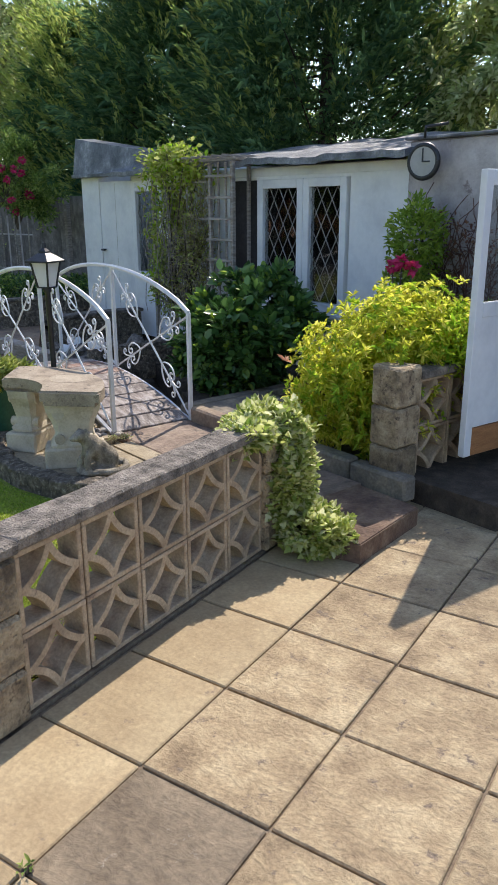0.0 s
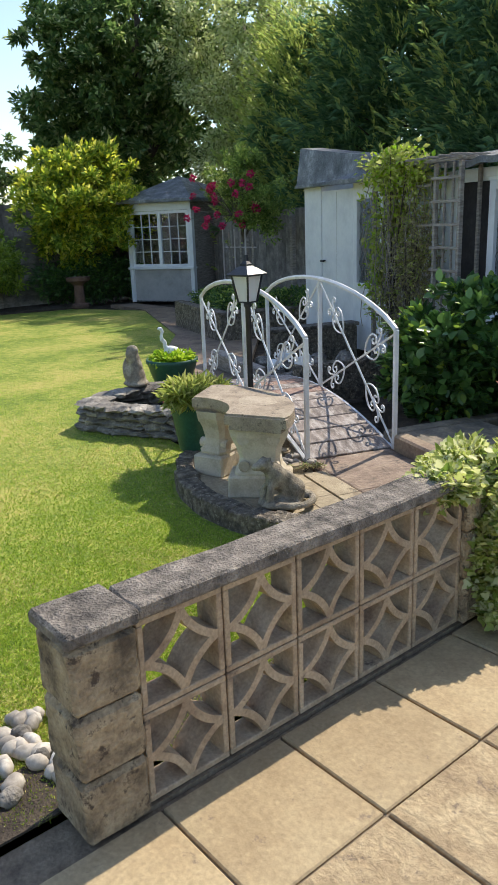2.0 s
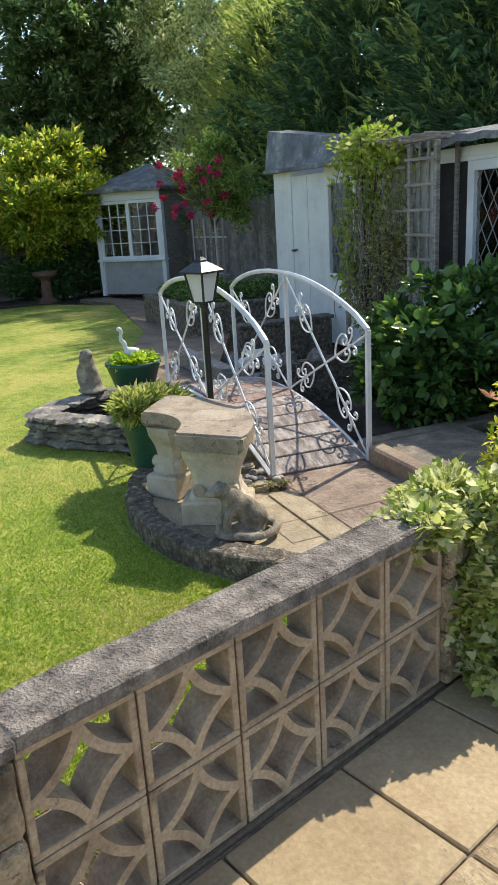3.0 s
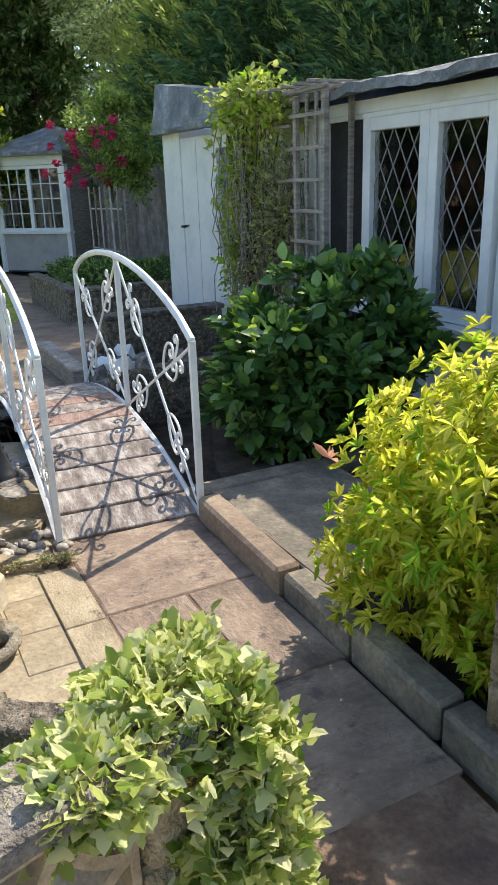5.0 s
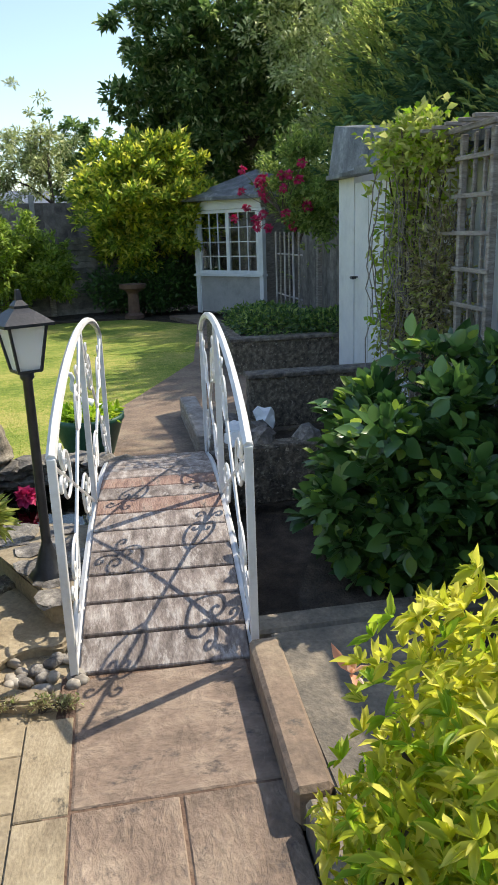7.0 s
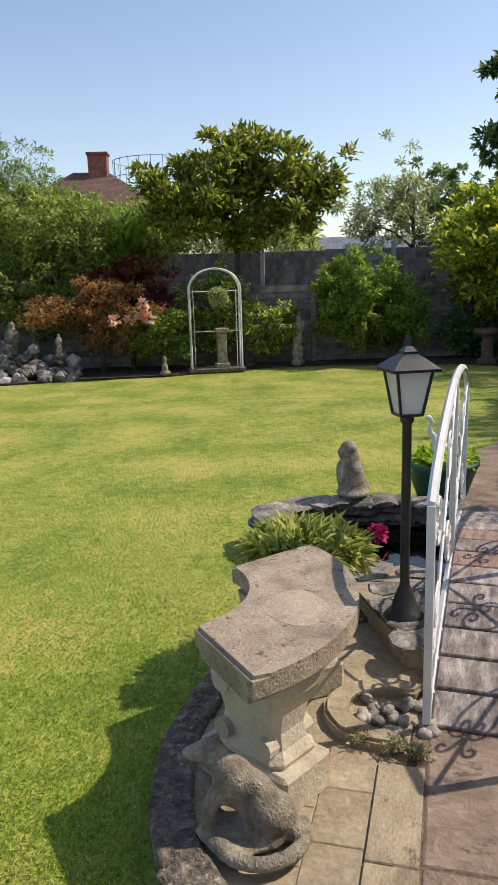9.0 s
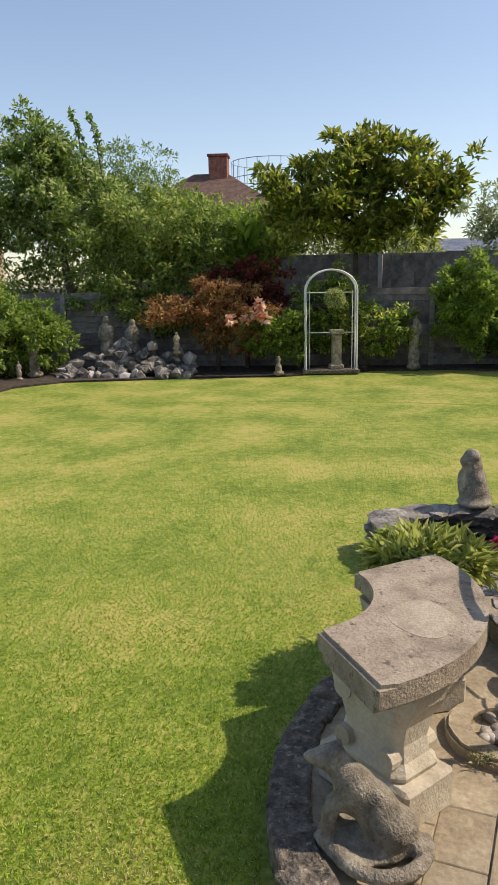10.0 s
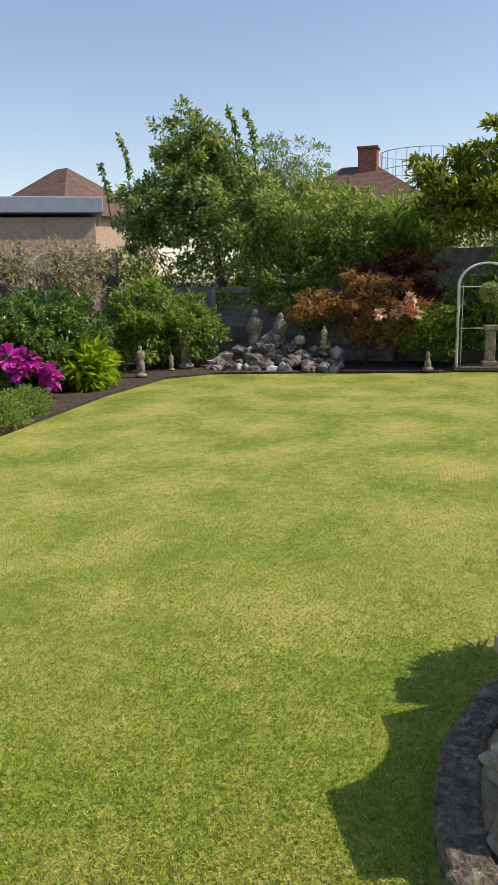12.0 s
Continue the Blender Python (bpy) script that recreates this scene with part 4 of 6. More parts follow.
part("pond_ledge", bm, PAVING, pond, "flat stone ledge under the lamp post")
random.seed(9)
for k in range(9):
    bm = bmesh.new()
    x, y = 0.42 + 0.17 * (k % 5), -0.26 + 0.16 * (k // 5) + 0.05 * (k % 2)
    lump(bm, (x, y, 0.208), (0.085, 0.075, 0.012), 0.25, 2, k, random.uniform(0, 3))
    part("ledge_stone", bm, ROCK, pond)
bm = bmesh.new()
prism(bm, [(0.97 * q.x, 0.97 * q.y) for q in around], 0.02, 0.05)
bmesh.ops.recalc_face_normals(bm, faces=bm.faces)
part("water", bm, WATER, pond, "dark still pond water")
bm = bmesh.new()
prism(bm, [(0.97 * q.x, 0.97 * q.y) for q in around], 0.003, 0.012)
bmesh.ops.recalc_face_normals(bm, faces=bm.faces)
part("pond_bed", bm, DARK, pond)


# ---- rough trees and shrubs ----
def lift(p, h):
    return (p[0], p[1], h)


yb = W(-0.75, 0.75)
golden = shrub("golden_bush", [(yb.x - 0.27, yb.y - 0.17, 0.48, 0.28, 0.26, 0.3), (yb.x + 0.3, yb.y + 0.3, 0.6, 0.26, 0.3, 0.36), (yb.x, yb.y, 0.72, 0.44, 0.42, 0.4), (yb.x + 0.14, yb.y + 0.2, 0.84, 0.38, 0.4, 0.32), (yb.x - 0.12, yb.y + 0.15, 0.5, 0.42, 0.38, 0.38), (yb.x + 0.1, yb.y - 0.14, 0.4, 0.3, 0.26, 0.26)],
               26000, 0.048, L_YELLOW, "golden-yellow evergreen bush of lance-shaped leaves beside the side wall", second=(L_LIME, 0.2, 0.045), width=0.32, outline=LANCE, whorl=9, spread=0.22, lumps=0.3)
red = place("red_shoot", (yb.x - 0.52, yb.y - 0.25, 0.7), 0, "single coral-red young shoot on the golden bush", "leaf")
leaves("leaflet", np.zeros((8, 3)), rng.normal(size=(8, 3)) * (1, 1, 0.5) + (0, 0, 0.6), 0.06, FLOWER_PEACH, red, 0.3, 0.2, kind="", outline=LANCE)
db = W(-2.76, 1.22)
shrub("camellia_bush", [(db.x, db.y, 0.56, 0.5, 0.48, 0.5), (db.x + 0.22, db.y + 0.22, 0.67, 0.36, 0.36, 0.42), (db.x + 0.05, db.y - 0.15, 0.4, 0.36, 0.33, 0.36)], 9000, 0.085, L_DARK, "glossy dark green bush under the shed window", width=0.62, second=(L_BRIGHT, 0.1, 0.06), lumps=0.35, outline=OVAL, fold=0.1, spread=0.6, spray=0.1)


def grid_window(parent, w, h, m, nx=3, nz=4):
    """A white window with glazing bars, standing on its own origin."""
    bm = bmesh.new()
    for x0, x1, z0, z1 in ((0, 0.06, 0, h), (w - 0.06, w, 0, h), (0.06, w - 0.06, 0, 0.06), (0.06, w - 0.06, h - 0.06, h), (w / 2 - 0.04, w / 2 + 0.04, 0.06, h - 0.06)):
        box(bm, x0, x1, -0.05, 0.02, z0, z1, 0.004)
    win = part("window", bm, WHITE, parent, "white window with glazing bars")
    win.matrix_basis = m
    bm = bmesh.new()
    for side in (0, 1):
        a, b = (0.06, w / 2 - 0.04) if side == 0 else (w / 2 + 0.04, w - 0.06)
        for k in range(1, nx):
            x = a + (b - a) * k / nx
            box(bm, x - 0.008, x + 0.008, -0.03, 0.0, 0.06, h - 0.06)
        for k in range(1, nz):
            z = 0.06 + (h - 0.12) * k / nz
            box(bm, a, b, -0.031, -0.001, z - 0.008, z + 0.008)
    tagged(part("glazing_bar", bm, WHITE, win), kind="stuff")
    bm = bmesh.new()
    box(bm, 0.06, w - 0.06, -0.012, -0.006, 0.06, h - 0.06)
    part("pane", bm, GLASS, win)
    return win


def side_frame(a, b):
    """A frame on a wall line from a to b, and its length."""
    a, b = Vector(a), Vector(b)
    return pose(a.x, a.y, 0, 0, 0, math.degrees(math.atan2(b.y - a.y, b.x - a.x))), (b - a).length


# ---- summerhouse ----
A, B, C, D = (-13.45, 9.95), (-12.05, 10.6), (-12.6, 12.3), (-14.6, 10.9)
summer = place("summerhouse", (0, 0, 0), 0, "small grey and white summerhouse with a bay of barred windows", "summerhouse")
for (p, q), wide, win in ((((D[0], D[1]), A), True, True), ((A, B), True, True), ((B, C), False, False)):
    m, ln = side_frame(p, q)
    bm = bmesh.new()
    box(bm, 0, ln, 0, 0.1, 0, 0.72 if win else 2.05, 0.005, m)
    part("wall", bm, GREY_WALL if win else OLD_WOOD, summer)
    if win:
        bm = bmesh.new()
        box(bm, 0, ln, -0.02, 0.1, 1.9, 2.08, 0.005, m)
        box(bm, -0.03, 0.06, -0.03, 0.08, 0, 1.9, 0.004, m)
        box(bm, ln - 0.06, ln + 0.03, -0.03, 0.08, 0, 1.9, 0.004, m)
        box(bm, -0.04, ln + 0.04, -0.07, 0.1, 0.7, 0.745, 0.004, m)
        part("window_surround", bm, WHITE, summer)
        grid_window(summer, ln - 0.12, 1.15, m @ pose(0.06, 0.03, 0.745))
bm = bmesh.new()
prism(bm, [D, A, B, C], 0.0, 0.03)
part("summerhouse_floor", bm, DARK, summer)
bm = bmesh.new()
box(bm, 0.1, 1.9, 0.0, 0.03, 0, 2.0, 0, side_frame((-14.5, 11.6), (-12.8, 12.0))[0])
part("back_wall", bm, RENDER_WALL, summer)
bm = bmesh.new()
cx, cy = -13.1, 11.1
rim = [(D[0] - 0.2, D[1] - 0.05), (A[0] - 0.05, A[1] - 0.25), (B[0] + 0.25, B[1] - 0.15), (C[0] + 0.2, C[1] + 0.2), (-14.5, 12.3)]
lo = [bm.verts.new((x, y, 2.06)) for x, y in rim]
lo2 = [bm.verts.new((x, y, 2.12)) for x, y in rim]
apex = bm.verts.new((cx, cy, 2.62))
bm.faces.new(lo[::-1])
for k in range(5):
    bm.faces.new((lo[k], lo[(k + 1) % 5], lo2[(k + 1) % 5], lo2[k]))
    bm.faces.new((lo2[k], lo2[(k + 1) % 5], apex))
part("roof", bm, ROOF_FELT, summer, "grey felted low hipped roof")


# ---- fences ----
def board_fence(name, a, b, height, label, boards=True, z0=0.02, board=0.13, post_above=0.0, panel=1.8, post_mat=None):
    m, ln = side_frame(a, b)
    ob = new(name)
    ob.matrix_basis = m
    tagged(ob, label, "fence")
    k = 0
    first = post = None
    x = 0.0
    while x < ln - 0.3:
        w = min(panel, ln - x)
        if boards:
            z = z0
            while z < height - 0.02:
                mm = pose(x + w / 2, 0.0, z, -11, 0, random.uniform(-0.2, 0.2)) @ Matrix.Diagonal((w / panel, 1, 1, 1))
                if first is None:
                    bm = bmesh.new()
                    box(bm, -panel / 2 + 0.03, panel / 2 - 0.03, -0.008, 0.008, 0, board, 0.002)
                    first = part("board", bm, FENCE_WOOD, ob)
                    first.matrix_basis = mm
                else:
                    share("board", first, mm, ob)
                z += board * 0.86
        else:
            n = 12
            for j in range(n):
                mm = pose(x + w * (j + 0.5) / n, random.uniform(-0.004, 0.004), z0) @ Matrix.Diagonal((w / panel, 1, 1, 1))
                if first is None:
                    bm = bmesh.new()
                    box(bm, -panel / n / 2 + 0.004, panel / n / 2 + 0.004, -0.008, 0.008, 0, height - z0, 0.002)
                    first = part("board", bm, FENCE_WOOD, ob)
                    first.matrix_basis = mm
                else:
                    share("board", first, mm, ob)
        pm = pose(x, -0.03, 0)
        if post is None:
            bm = bmesh.new()
            box(bm, -0.05, 0.05, -0.05, 0.05, -0.05, height + post_above, 0.01)
            post = part("fence_post", bm, post_mat or OLD_WOOD, ob)
            post.matrix_basis = pm
        else:
            share("fence_post", post, pm, ob)
        x += panel
    return ob


board_fence("low_fence", (-14.7, -3.4), (-14.7, 11.5), 1.45, "weathered waney-lap fence of horizontal grey boards")
board_fence("tall_fence", (-17.4, -1.2), (-17.4, 14.0), 2.22, "tall dark close-boarded fence with pale concrete posts", boards=False, post_above=0.18, panel=3.0, post_mat=GREY_WALL)
board_fence("side_fence", (-15.0, -3.9), (-3.0, -3.9), 1.75, "faded board fence with arched trellis tops", post_above=0.5)
board_fence("dark_fence", (-12.4, 11.4), (-6.4, 9.6), 1.8, "dark vertical-board fence behind the climbing rose", boards=False, panel=2.0)
for i in range(5):
    t = place("lattice_trellis", (-14.9 + 1.85 * i, -3.86, 1.75), 0, "arched lattice topping on the side fence", "trellis", "trellis tops")
    bm = bmesh.new()
    tube(bm, [(1.75 * k / 10, 0, 0.32 * math.sin(math.pi * k / 10) + 0.08) for k in range(11)], 0.022, 5)
    part("arched_rail", bm, OLD_WOOD, t)
    bm = bmesh.new()
    for k in range(1, 15):
        x = 1.75 * k / 15
        tube(bm, [(x - 0.06, 0, 0), (x + 0.05, 0, 0.32 * math.sin(math.pi * k / 15) + 0.07)], 0.009, 4)
    bmesh.ops.recalc_face_normals(bm, faces=bm.faces)
    tagged(part("lattice", bm, OLD_WOOD, t), kind="stuff")

# ---- far buildings ----
def hip_house(name, x, y, rz, w, d, wall_h, roof_h, label, wall_mat, chimney=True):
    ob = place(name, (x, y, 0), rz, label, "house")
    bm = bmesh.new()
    box(bm, -w / 2, w / 2, -d / 2, d / 2, 0, wall_h, 0.02)
    part("wall", bm, wall_mat, ob)
    bm = bmesh.new()
    e = 0.4
    lo = [bm.verts.new(p) for p in ((-w / 2 - e, -d / 2 - e, wall_h), (w / 2 + e, -d / 2 - e, wall_h), (w / 2 + e, d / 2 + e, wall_h), (-w / 2 - e, d / 2 + e, wall_h))]
    r = [bm.verts.new(p) for p in ((-w / 2 + d / 2, 0, wall_h + roof_h), (w / 2 - d / 2, 0, wall_h + roof_h))]
    for f in ((lo[0], lo[1], r[1], r[0]), (lo[1], lo[2], r[1]), (lo[2], lo[3], r[0], r[1]), (lo[3], lo[0], r[0]), tuple(lo[::-1])):
        bm.faces.new(f)
    roof = part("roof", bm, TERRACOTTA, ob, "red-brown tiled hipped roof")
    if chimney:
        bm = bmesh.new()
        box(bm, -0.55, 0.55, -0.5, 0.5, wall_h + roof_h - 1.0, wall_h + roof_h + 0.9, 0.02)
        box(bm, -0.62, 0.62, -0.57, 0.57, wall_h + roof_h + 0.9, wall_h + roof_h + 1.05, 0.02)
        c = part("chimney", bm, BRICK, roof, "red brick chimney stack")
        c.matrix_basis = pose(-w / 2 + d / 2 + 1.5, 0, 0)
    for k in range(3):
        bm = bmesh.new()
        box(bm, -w / 2 + 1 + k * (w - 2) / 2.6, -w / 2 + 2.2 + k * (w - 2) / 2.6, -d / 2 - 0.03, -d / 2 + 0.05, wall_h - 1.8, wall_h - 0.6, 0.01)
        part("window", bm, WHITE, ob)
    return ob


hip_house("brick_house", -46.5, -3.2, 90, 9.5, 7.5, 5.2, 2.8, "distant house with a hipped red tile roof and brick chimney", HOUSE_BRICK)
hip_house("neighbour_house", -41.5, -20.0, 70, 8.0, 7.0, 5.2, 3.0, "distant brick house with a dark red tiled roof", HOUSE_BRICK, False)
hip_house("neighbour_house", -40.5, -27.5, 70, 9.0, 7.0, 4.6, 2.7, "distant brick house with a low red roof", HOUSE_BRICK, False)
garage = place("flat_garage", (-22.0, -10.6, 0), 24, "buff brick garage with a dark flat roof edge", "garage")
bm = bmesh.new()
box(bm, -9, 0.0, 0, 5.5, 0, 3.65, 0.02)
part("wall", bm, HOUSE_BRICK, garage)
garage.matrix_basis = pose(-22.3, -8.1, 0, 0, 0, 119)
bm = bmesh.new()
box(bm, -9.2, 0.25, -0.25, 5.7, 3.76, 4.25, 0.03)
part("roof_edge", bm, STEEL, garage)
out = place("outbuilding", (-26, 8.2, 0), 0, "low outbuilding with a shallow pale red roof beyond the fence", "outbuilding")
bm = bmesh.new()
box(bm, -3, 1.0, -2.2, 3.4, 0, 2.55, 0.02)
part("wall", bm, GREY_WALL, out)
bm = bmesh.new()
vs = [bm.verts.new(p) for p in ((1.3, -2.4, 2.5), (1.3, 3.6, 2.5), (-1.2, 3.3, 3.0), (-1.2, -2.1, 3.0), (-3.3, -2.4, 2.5), (-3.3, 3.6, 2.5))]
for f in ((0, 1, 2, 3), (3, 2, 5, 4), (0, 3, 4), (1, 5, 2), (0, 4, 5, 1)):
    bm.faces.new([vs[i] for i in f])
part("roof", bm, ROOF_FELT, out)

gas = place("gas_holder", (-150, -6.5, 0), 0, "distant steel guide frame of a gas holder", "gas holder")
bm = bmesh.new()
R = 7.6
for k in range(22):
    a = 2 * math.pi * k / 22
    tube(bm, [(R * math.cos(a), R * math.sin(a), 0), (R * math.cos(a), R * math.sin(a), 24.0)], 0.06, 5)
part("column", bm, STEEL, gas)["kind"] = "stuff"
bm = bmesh.new()
for z in (23.9, 20.9, 16.4):
    tube(bm, [(R * math.cos(2 * math.pi * k / 44), R * math.sin(2 * math.pi * k / 44), z) for k in range(45)], 0.07, 5)
part("ring_girder", bm, STEEL, gas)["kind"] = "stuff"
# ---- trees ----
def conifer(name, x, y, h, r, n, label, tips=0.12):
    """A cypress: a trunk, boughs all the way up, and flat feathery sprays along them."""
    ob = place(name, (x, y, 0), 0, label, "conifer")
    bm = bmesh.new()
    tube(bm, [(0, 0, -0.1), (0, 0, h * 0.5), (0.1, 0, h * 0.97)], [0.22, 0.14, 0.02], 9)
    part("trunk", bm, BARK, ob, smooth=True)
    pts, outs = [], []
    bm = bmesh.new()
    boughs = 230
    for k in range(boughs):
        f = (k + 0.5) / boughs
        z = 0.4 + (h - 0.6) * f
        a = 2.399963 * k + random.uniform(-0.3, 0.3)
        ln = r * (1 - f ** 1.6) * random.uniform(0.75, 1.15) + 0.25
        d = Vector((math.cos(a), math.sin(a), 0))
        tip = d * ln + Vector((0, 0, z + 0.28 * ln))
        mid = d * ln * 0.5 + Vector((0, 0, z + 0.02 * ln))
        if k % 3 == 0:
            tube(bm, [(0, 0, z), mid, tip], [0.03, 0.018, 0.005], 4, cap=False)
        m = int(n / boughs)
        s = rng.uniform(0.3, 1.05, m)[:, None]
        base = np.array([0, 0, z]) * (1 - s) ** 2 + 2 * s * (1 - s) * np.array(mid) + s * s * np.array(tip)
        wide = (rng.normal(size=(m, 3)) * np.array([0.16, 0.16, 0.08])) * ln * 0.75 * (1.15 - s)
        pts.append(base + wide)
        outs.append(np.array(d) * 0.9 + wide * 1.2 + np.array([0, 0, 0.25]))
    part("bough", bm, BARK, ob)["kind"] = "stuff"
    p, o = np.concatenate(pts), np.concatenate(outs)
    q = rng.choice(len(p), len(p) // 2, replace=False)
    leaves("foliage", p[q], o[q], 0.2, L_CONIFER, ob, 0.22, 0.35, 0.15)
    # plumes: each one a curved spine with narrow leaves closing in to its tip
    plumes = int(r * h * 62)
    pp, oo, tt = [], [], []
    for k in range(plumes):
        f = rng.uniform(0.08, 0.97)
        z, a = h * f, rng.uniform(-math.pi, 0.35) if rng.uniform() < 0.8 else rng.uniform(0, math.pi)
        rad = (r * (1 - f ** 1.9) * 0.92 + 0.12) * rng.uniform(0.72, 1.08)
        d = np.array((math.cos(a), math.sin(a), 0))
        turn = np.array((-d[1], d[0], 0)) * rng.normal() * 0.55
        start = d * rad * 0.8 + np.array((0, 0, z - 0.2))
        ln = rng.uniform(0.6, 1.3)
        way = d * 0.75 + turn + np.array((0, 0, rng.uniform(0.0, 0.55)))
        way /= np.linalg.norm(way)
        flat = np.cross(way, np.array((0, 0, 1.0)) + 0.6 * rng.normal(size=3))
        flat /= np.linalg.norm(flat)
        m = 62
        s = rng.uniform(0.02, 1, m)
        side = rng.uniform(-1, 1, m) * (1 - s) ** 0.8 * 0.24 * ln
        lift_up = np.outer(s * s * 0.28 * ln, (0, 0, 1.0))
        pp.append(start + np.outer(s * ln, way) + np.outer(side, flat) + lift_up)
        oo.append(way + np.outer(side * 3.2, flat) + np.outer(s * 0.6, (0, 0, 1.0)))
        tt.append(s > 1 - tips * rng.uniform(0.2, 2.6))
    pp, oo, tt = np.concatenate(pp), np.concatenate(oo), np.concatenate(tt)
    leaves("plumage", pp[~tt], oo[~tt], 0.11, L_CONIFER, ob, 0.2, 0.25, 0.05)
    leaves("young_foliage", pp[tt], oo[tt], 0.11, L_CONIFER_TIP, ob, 0.2, 0.25, 0.05)
    return ob


conifer("conifer_tree", -8.2, 13.4, 7.2, 2.7, 60000, "tall dark cypress behind the shed", 0.12)
conifer("conifer_tree", -4.9, 12.7, 7.4, 2.8, 60000, "broad blue-green cypress behind the shed", 0.1)
conifer("conifer_tree", -11.0, 13.3, 5.6, 1.9, 30000, "feathery cypress with yellow-green tips beside the summerhouse", 0.5)
# the pale second leaves paint sunlight onto this crown
tree("olive_tree", (0.6, 11.5, 0), 7.5, [(3.4, 9.6, 4.6, 1.6, 1.4, 2.4), (-1.9, 12.0, 4.6, 1.5, 1.3, 2.3), (-1.6, 12.2, 2.8, 1.5, 1.2, 1.3), (0.6, 11.6, 2.6, 1.6, 1.2, 1.2), (-0.3, 12.0, 6.0, 1.6, 1.3, 1.4), (0.4, 11.3, 4.4, 2.3, 1.6, 2.4), (2.4, 10.8, 4.6, 1.8, 1.5, 2.2), (-0.8, 11.0, 3.6, 1.2, 1.0, 1.3)], 36000, 0.13, L_OLIVE, "loose grey-green broadleaf tree with sunlight painted into its small pale leaves", 0.16, shell=0.8, lumps=0.4, second=(L_SUNLIT, 0.85, 0.12))
tree("oak_tree", (-18.2, 13.6, 0), 9.5, [(-18.3, 13.4, 6.0, 1.9, 1.9, 3.0), (-17.0, 14.6, 5.0, 2.0, 1.8, 2.8), (-18.9, 11.9, 4.8, 1.2, 1.5, 2.6), (-18.6, 12.4, 3.0, 1.3, 1.6, 1.6)], 40000, 0.2, L_SHADE, "tall dark broadleaf tree beyond the summerhouse", 0.25, shell=0.5, lumps=0.4, second=(L_OLIVE, 0.2, 0.16))
tree("shade_tree", (-20.2, 12.9, 0), 7.4, [(-20.4, 12.7, 4.6, 1.3, 1.2, 2.0), (-19.6, 13.6, 6.6, 1.5, 1.4, 1.9)], 15000, 0.15, L_SHADE, "dark leafy tree beside the oak", 0.18, shell=0.6, lumps=0.4)
# pale outer leaves again stand for sun on the crown
tree("willow_tree", (-14.9, 14.6, 0), 8.5, [(-15.2, 14.2, 5.8, 1.9, 1.6, 2.4), (-13.6, 14.4, 4.4, 1.7, 1.5, 2.2), (-14.4, 13.8, 3.0, 1.6, 1.2, 1.4), (-12.9, 14.0, 6.4, 1.3, 1.3, 1.6)], 17000, 0.13, L_OLIVE, "tall grey-green tree with sunlight painted into its pale leaves", 0.22, shell=0.6, lumps=0.4, second=(L_SUNLIT, 0.85, 0.12), spray=0.32)
tree("silver_tree", (-21.0, 9.2, 0), 4.8, [(-21.0, 9.0, 3.6, 1.0, 1.1, 1.4), (-21.0, 8.1, 3.0, 0.9, 0.9, 1.1)], 7000, 0.13, L_OLIVE, "silvery feathery tree beyond the fence", 0.1, shell=0.9, lumps=0.5, width=0.25)
tree("dark_tree", (-21.5, 12.2, 0), 4.8, [(-22.5, 10.6, 3.4, 1.2, 1.3, 1.4), (-21.5, 13.2, 3.8, 1.2, 1.3, 1.5), (-21, 14.6, 3.4, 1.2, 1.4, 1.6)], 14000, 0.15, L_SHADE, "dark green tree beyond the fence", 0.12, shell=0.7, lumps=0.45)
tree("bay_tree", (-14.7, 4.15, 0), 4.2, [(-14.7, 4.15, 3.4, 0.95, 1.15, 0.85), (-14.7, 3.15, 2.85, 0.8, 0.8, 0.6), (-14.6, 5.05, 2.9, 0.8, 0.85, 0.65), (-14.8, 4.35, 4.0, 0.6, 0.8, 0.55), (-14.7, 5.1, 3.7, 0.5, 0.5, 0.5), (-14.5, 4.2, 2.5, 0.6, 0.6, 0.4), (-14.7, 2.7, 3.3, 0.4, 0.45, 0.4), (-14.7, 5.7, 3.3, 0.4, 0.5, 0.5)], 15000, 0.15, L_BAY, "rounded evergreen tree with upright leathery leaves by the fence", 0.09, shell=0.95, lumps=0.6, second=(L_LIME, 0.08, 0.13), width=0.35, droop=-0.4)
tree("apple_tree", (-15.4, -1.4, 0), 4.6, [(-15.4, -2.2, 3.3, 1.1, 1.3, 1.2), (-15.3, -3.3, 3.0, 0.9, 0.9, 0.8), (-15.6, -1.3, 3.2, 1.1, 1.0, 1.1), (-15.4, -2.3, 4.3, 0.8, 0.8, 0.7)], 17000, 0.11, L_MID, "spreading apple tree with upright shoots", 0.13, shell=0.7, lumps=0.4, second=(L_OLIVE, 0.35, 0.1), lean=(0, -0.6))
for k, (yy, zz) in enumerate(((-3.9, 4.6), (-2.3, 5.0), (-1.45, 4.95), (-1.1, 4.9), (-4.4, 4.1))):
    s = place("apple_shoot", (-15.4, yy + 0.25, zz - 1.0), 0, "thin leafy upright shoot of the apple tree", "branch", "apple shoots")
    bm = bmesh.new()
    tube(bm, [(0, 0, -0.3), (0, -0.1, 0.5), (0, -0.22, 1.0)], [0.015, 0.01, 0.004], 5)
    part("stem", bm, BARK, s)
    pp = np.array([(0, -0.22 * f * f, f) for f in rng.uniform(0.2, 1.05, 130)])
    leaves("foliage", pp, rng.normal(size=(130, 3)), 0.1, L_MID, s, 0.5, 0.4)
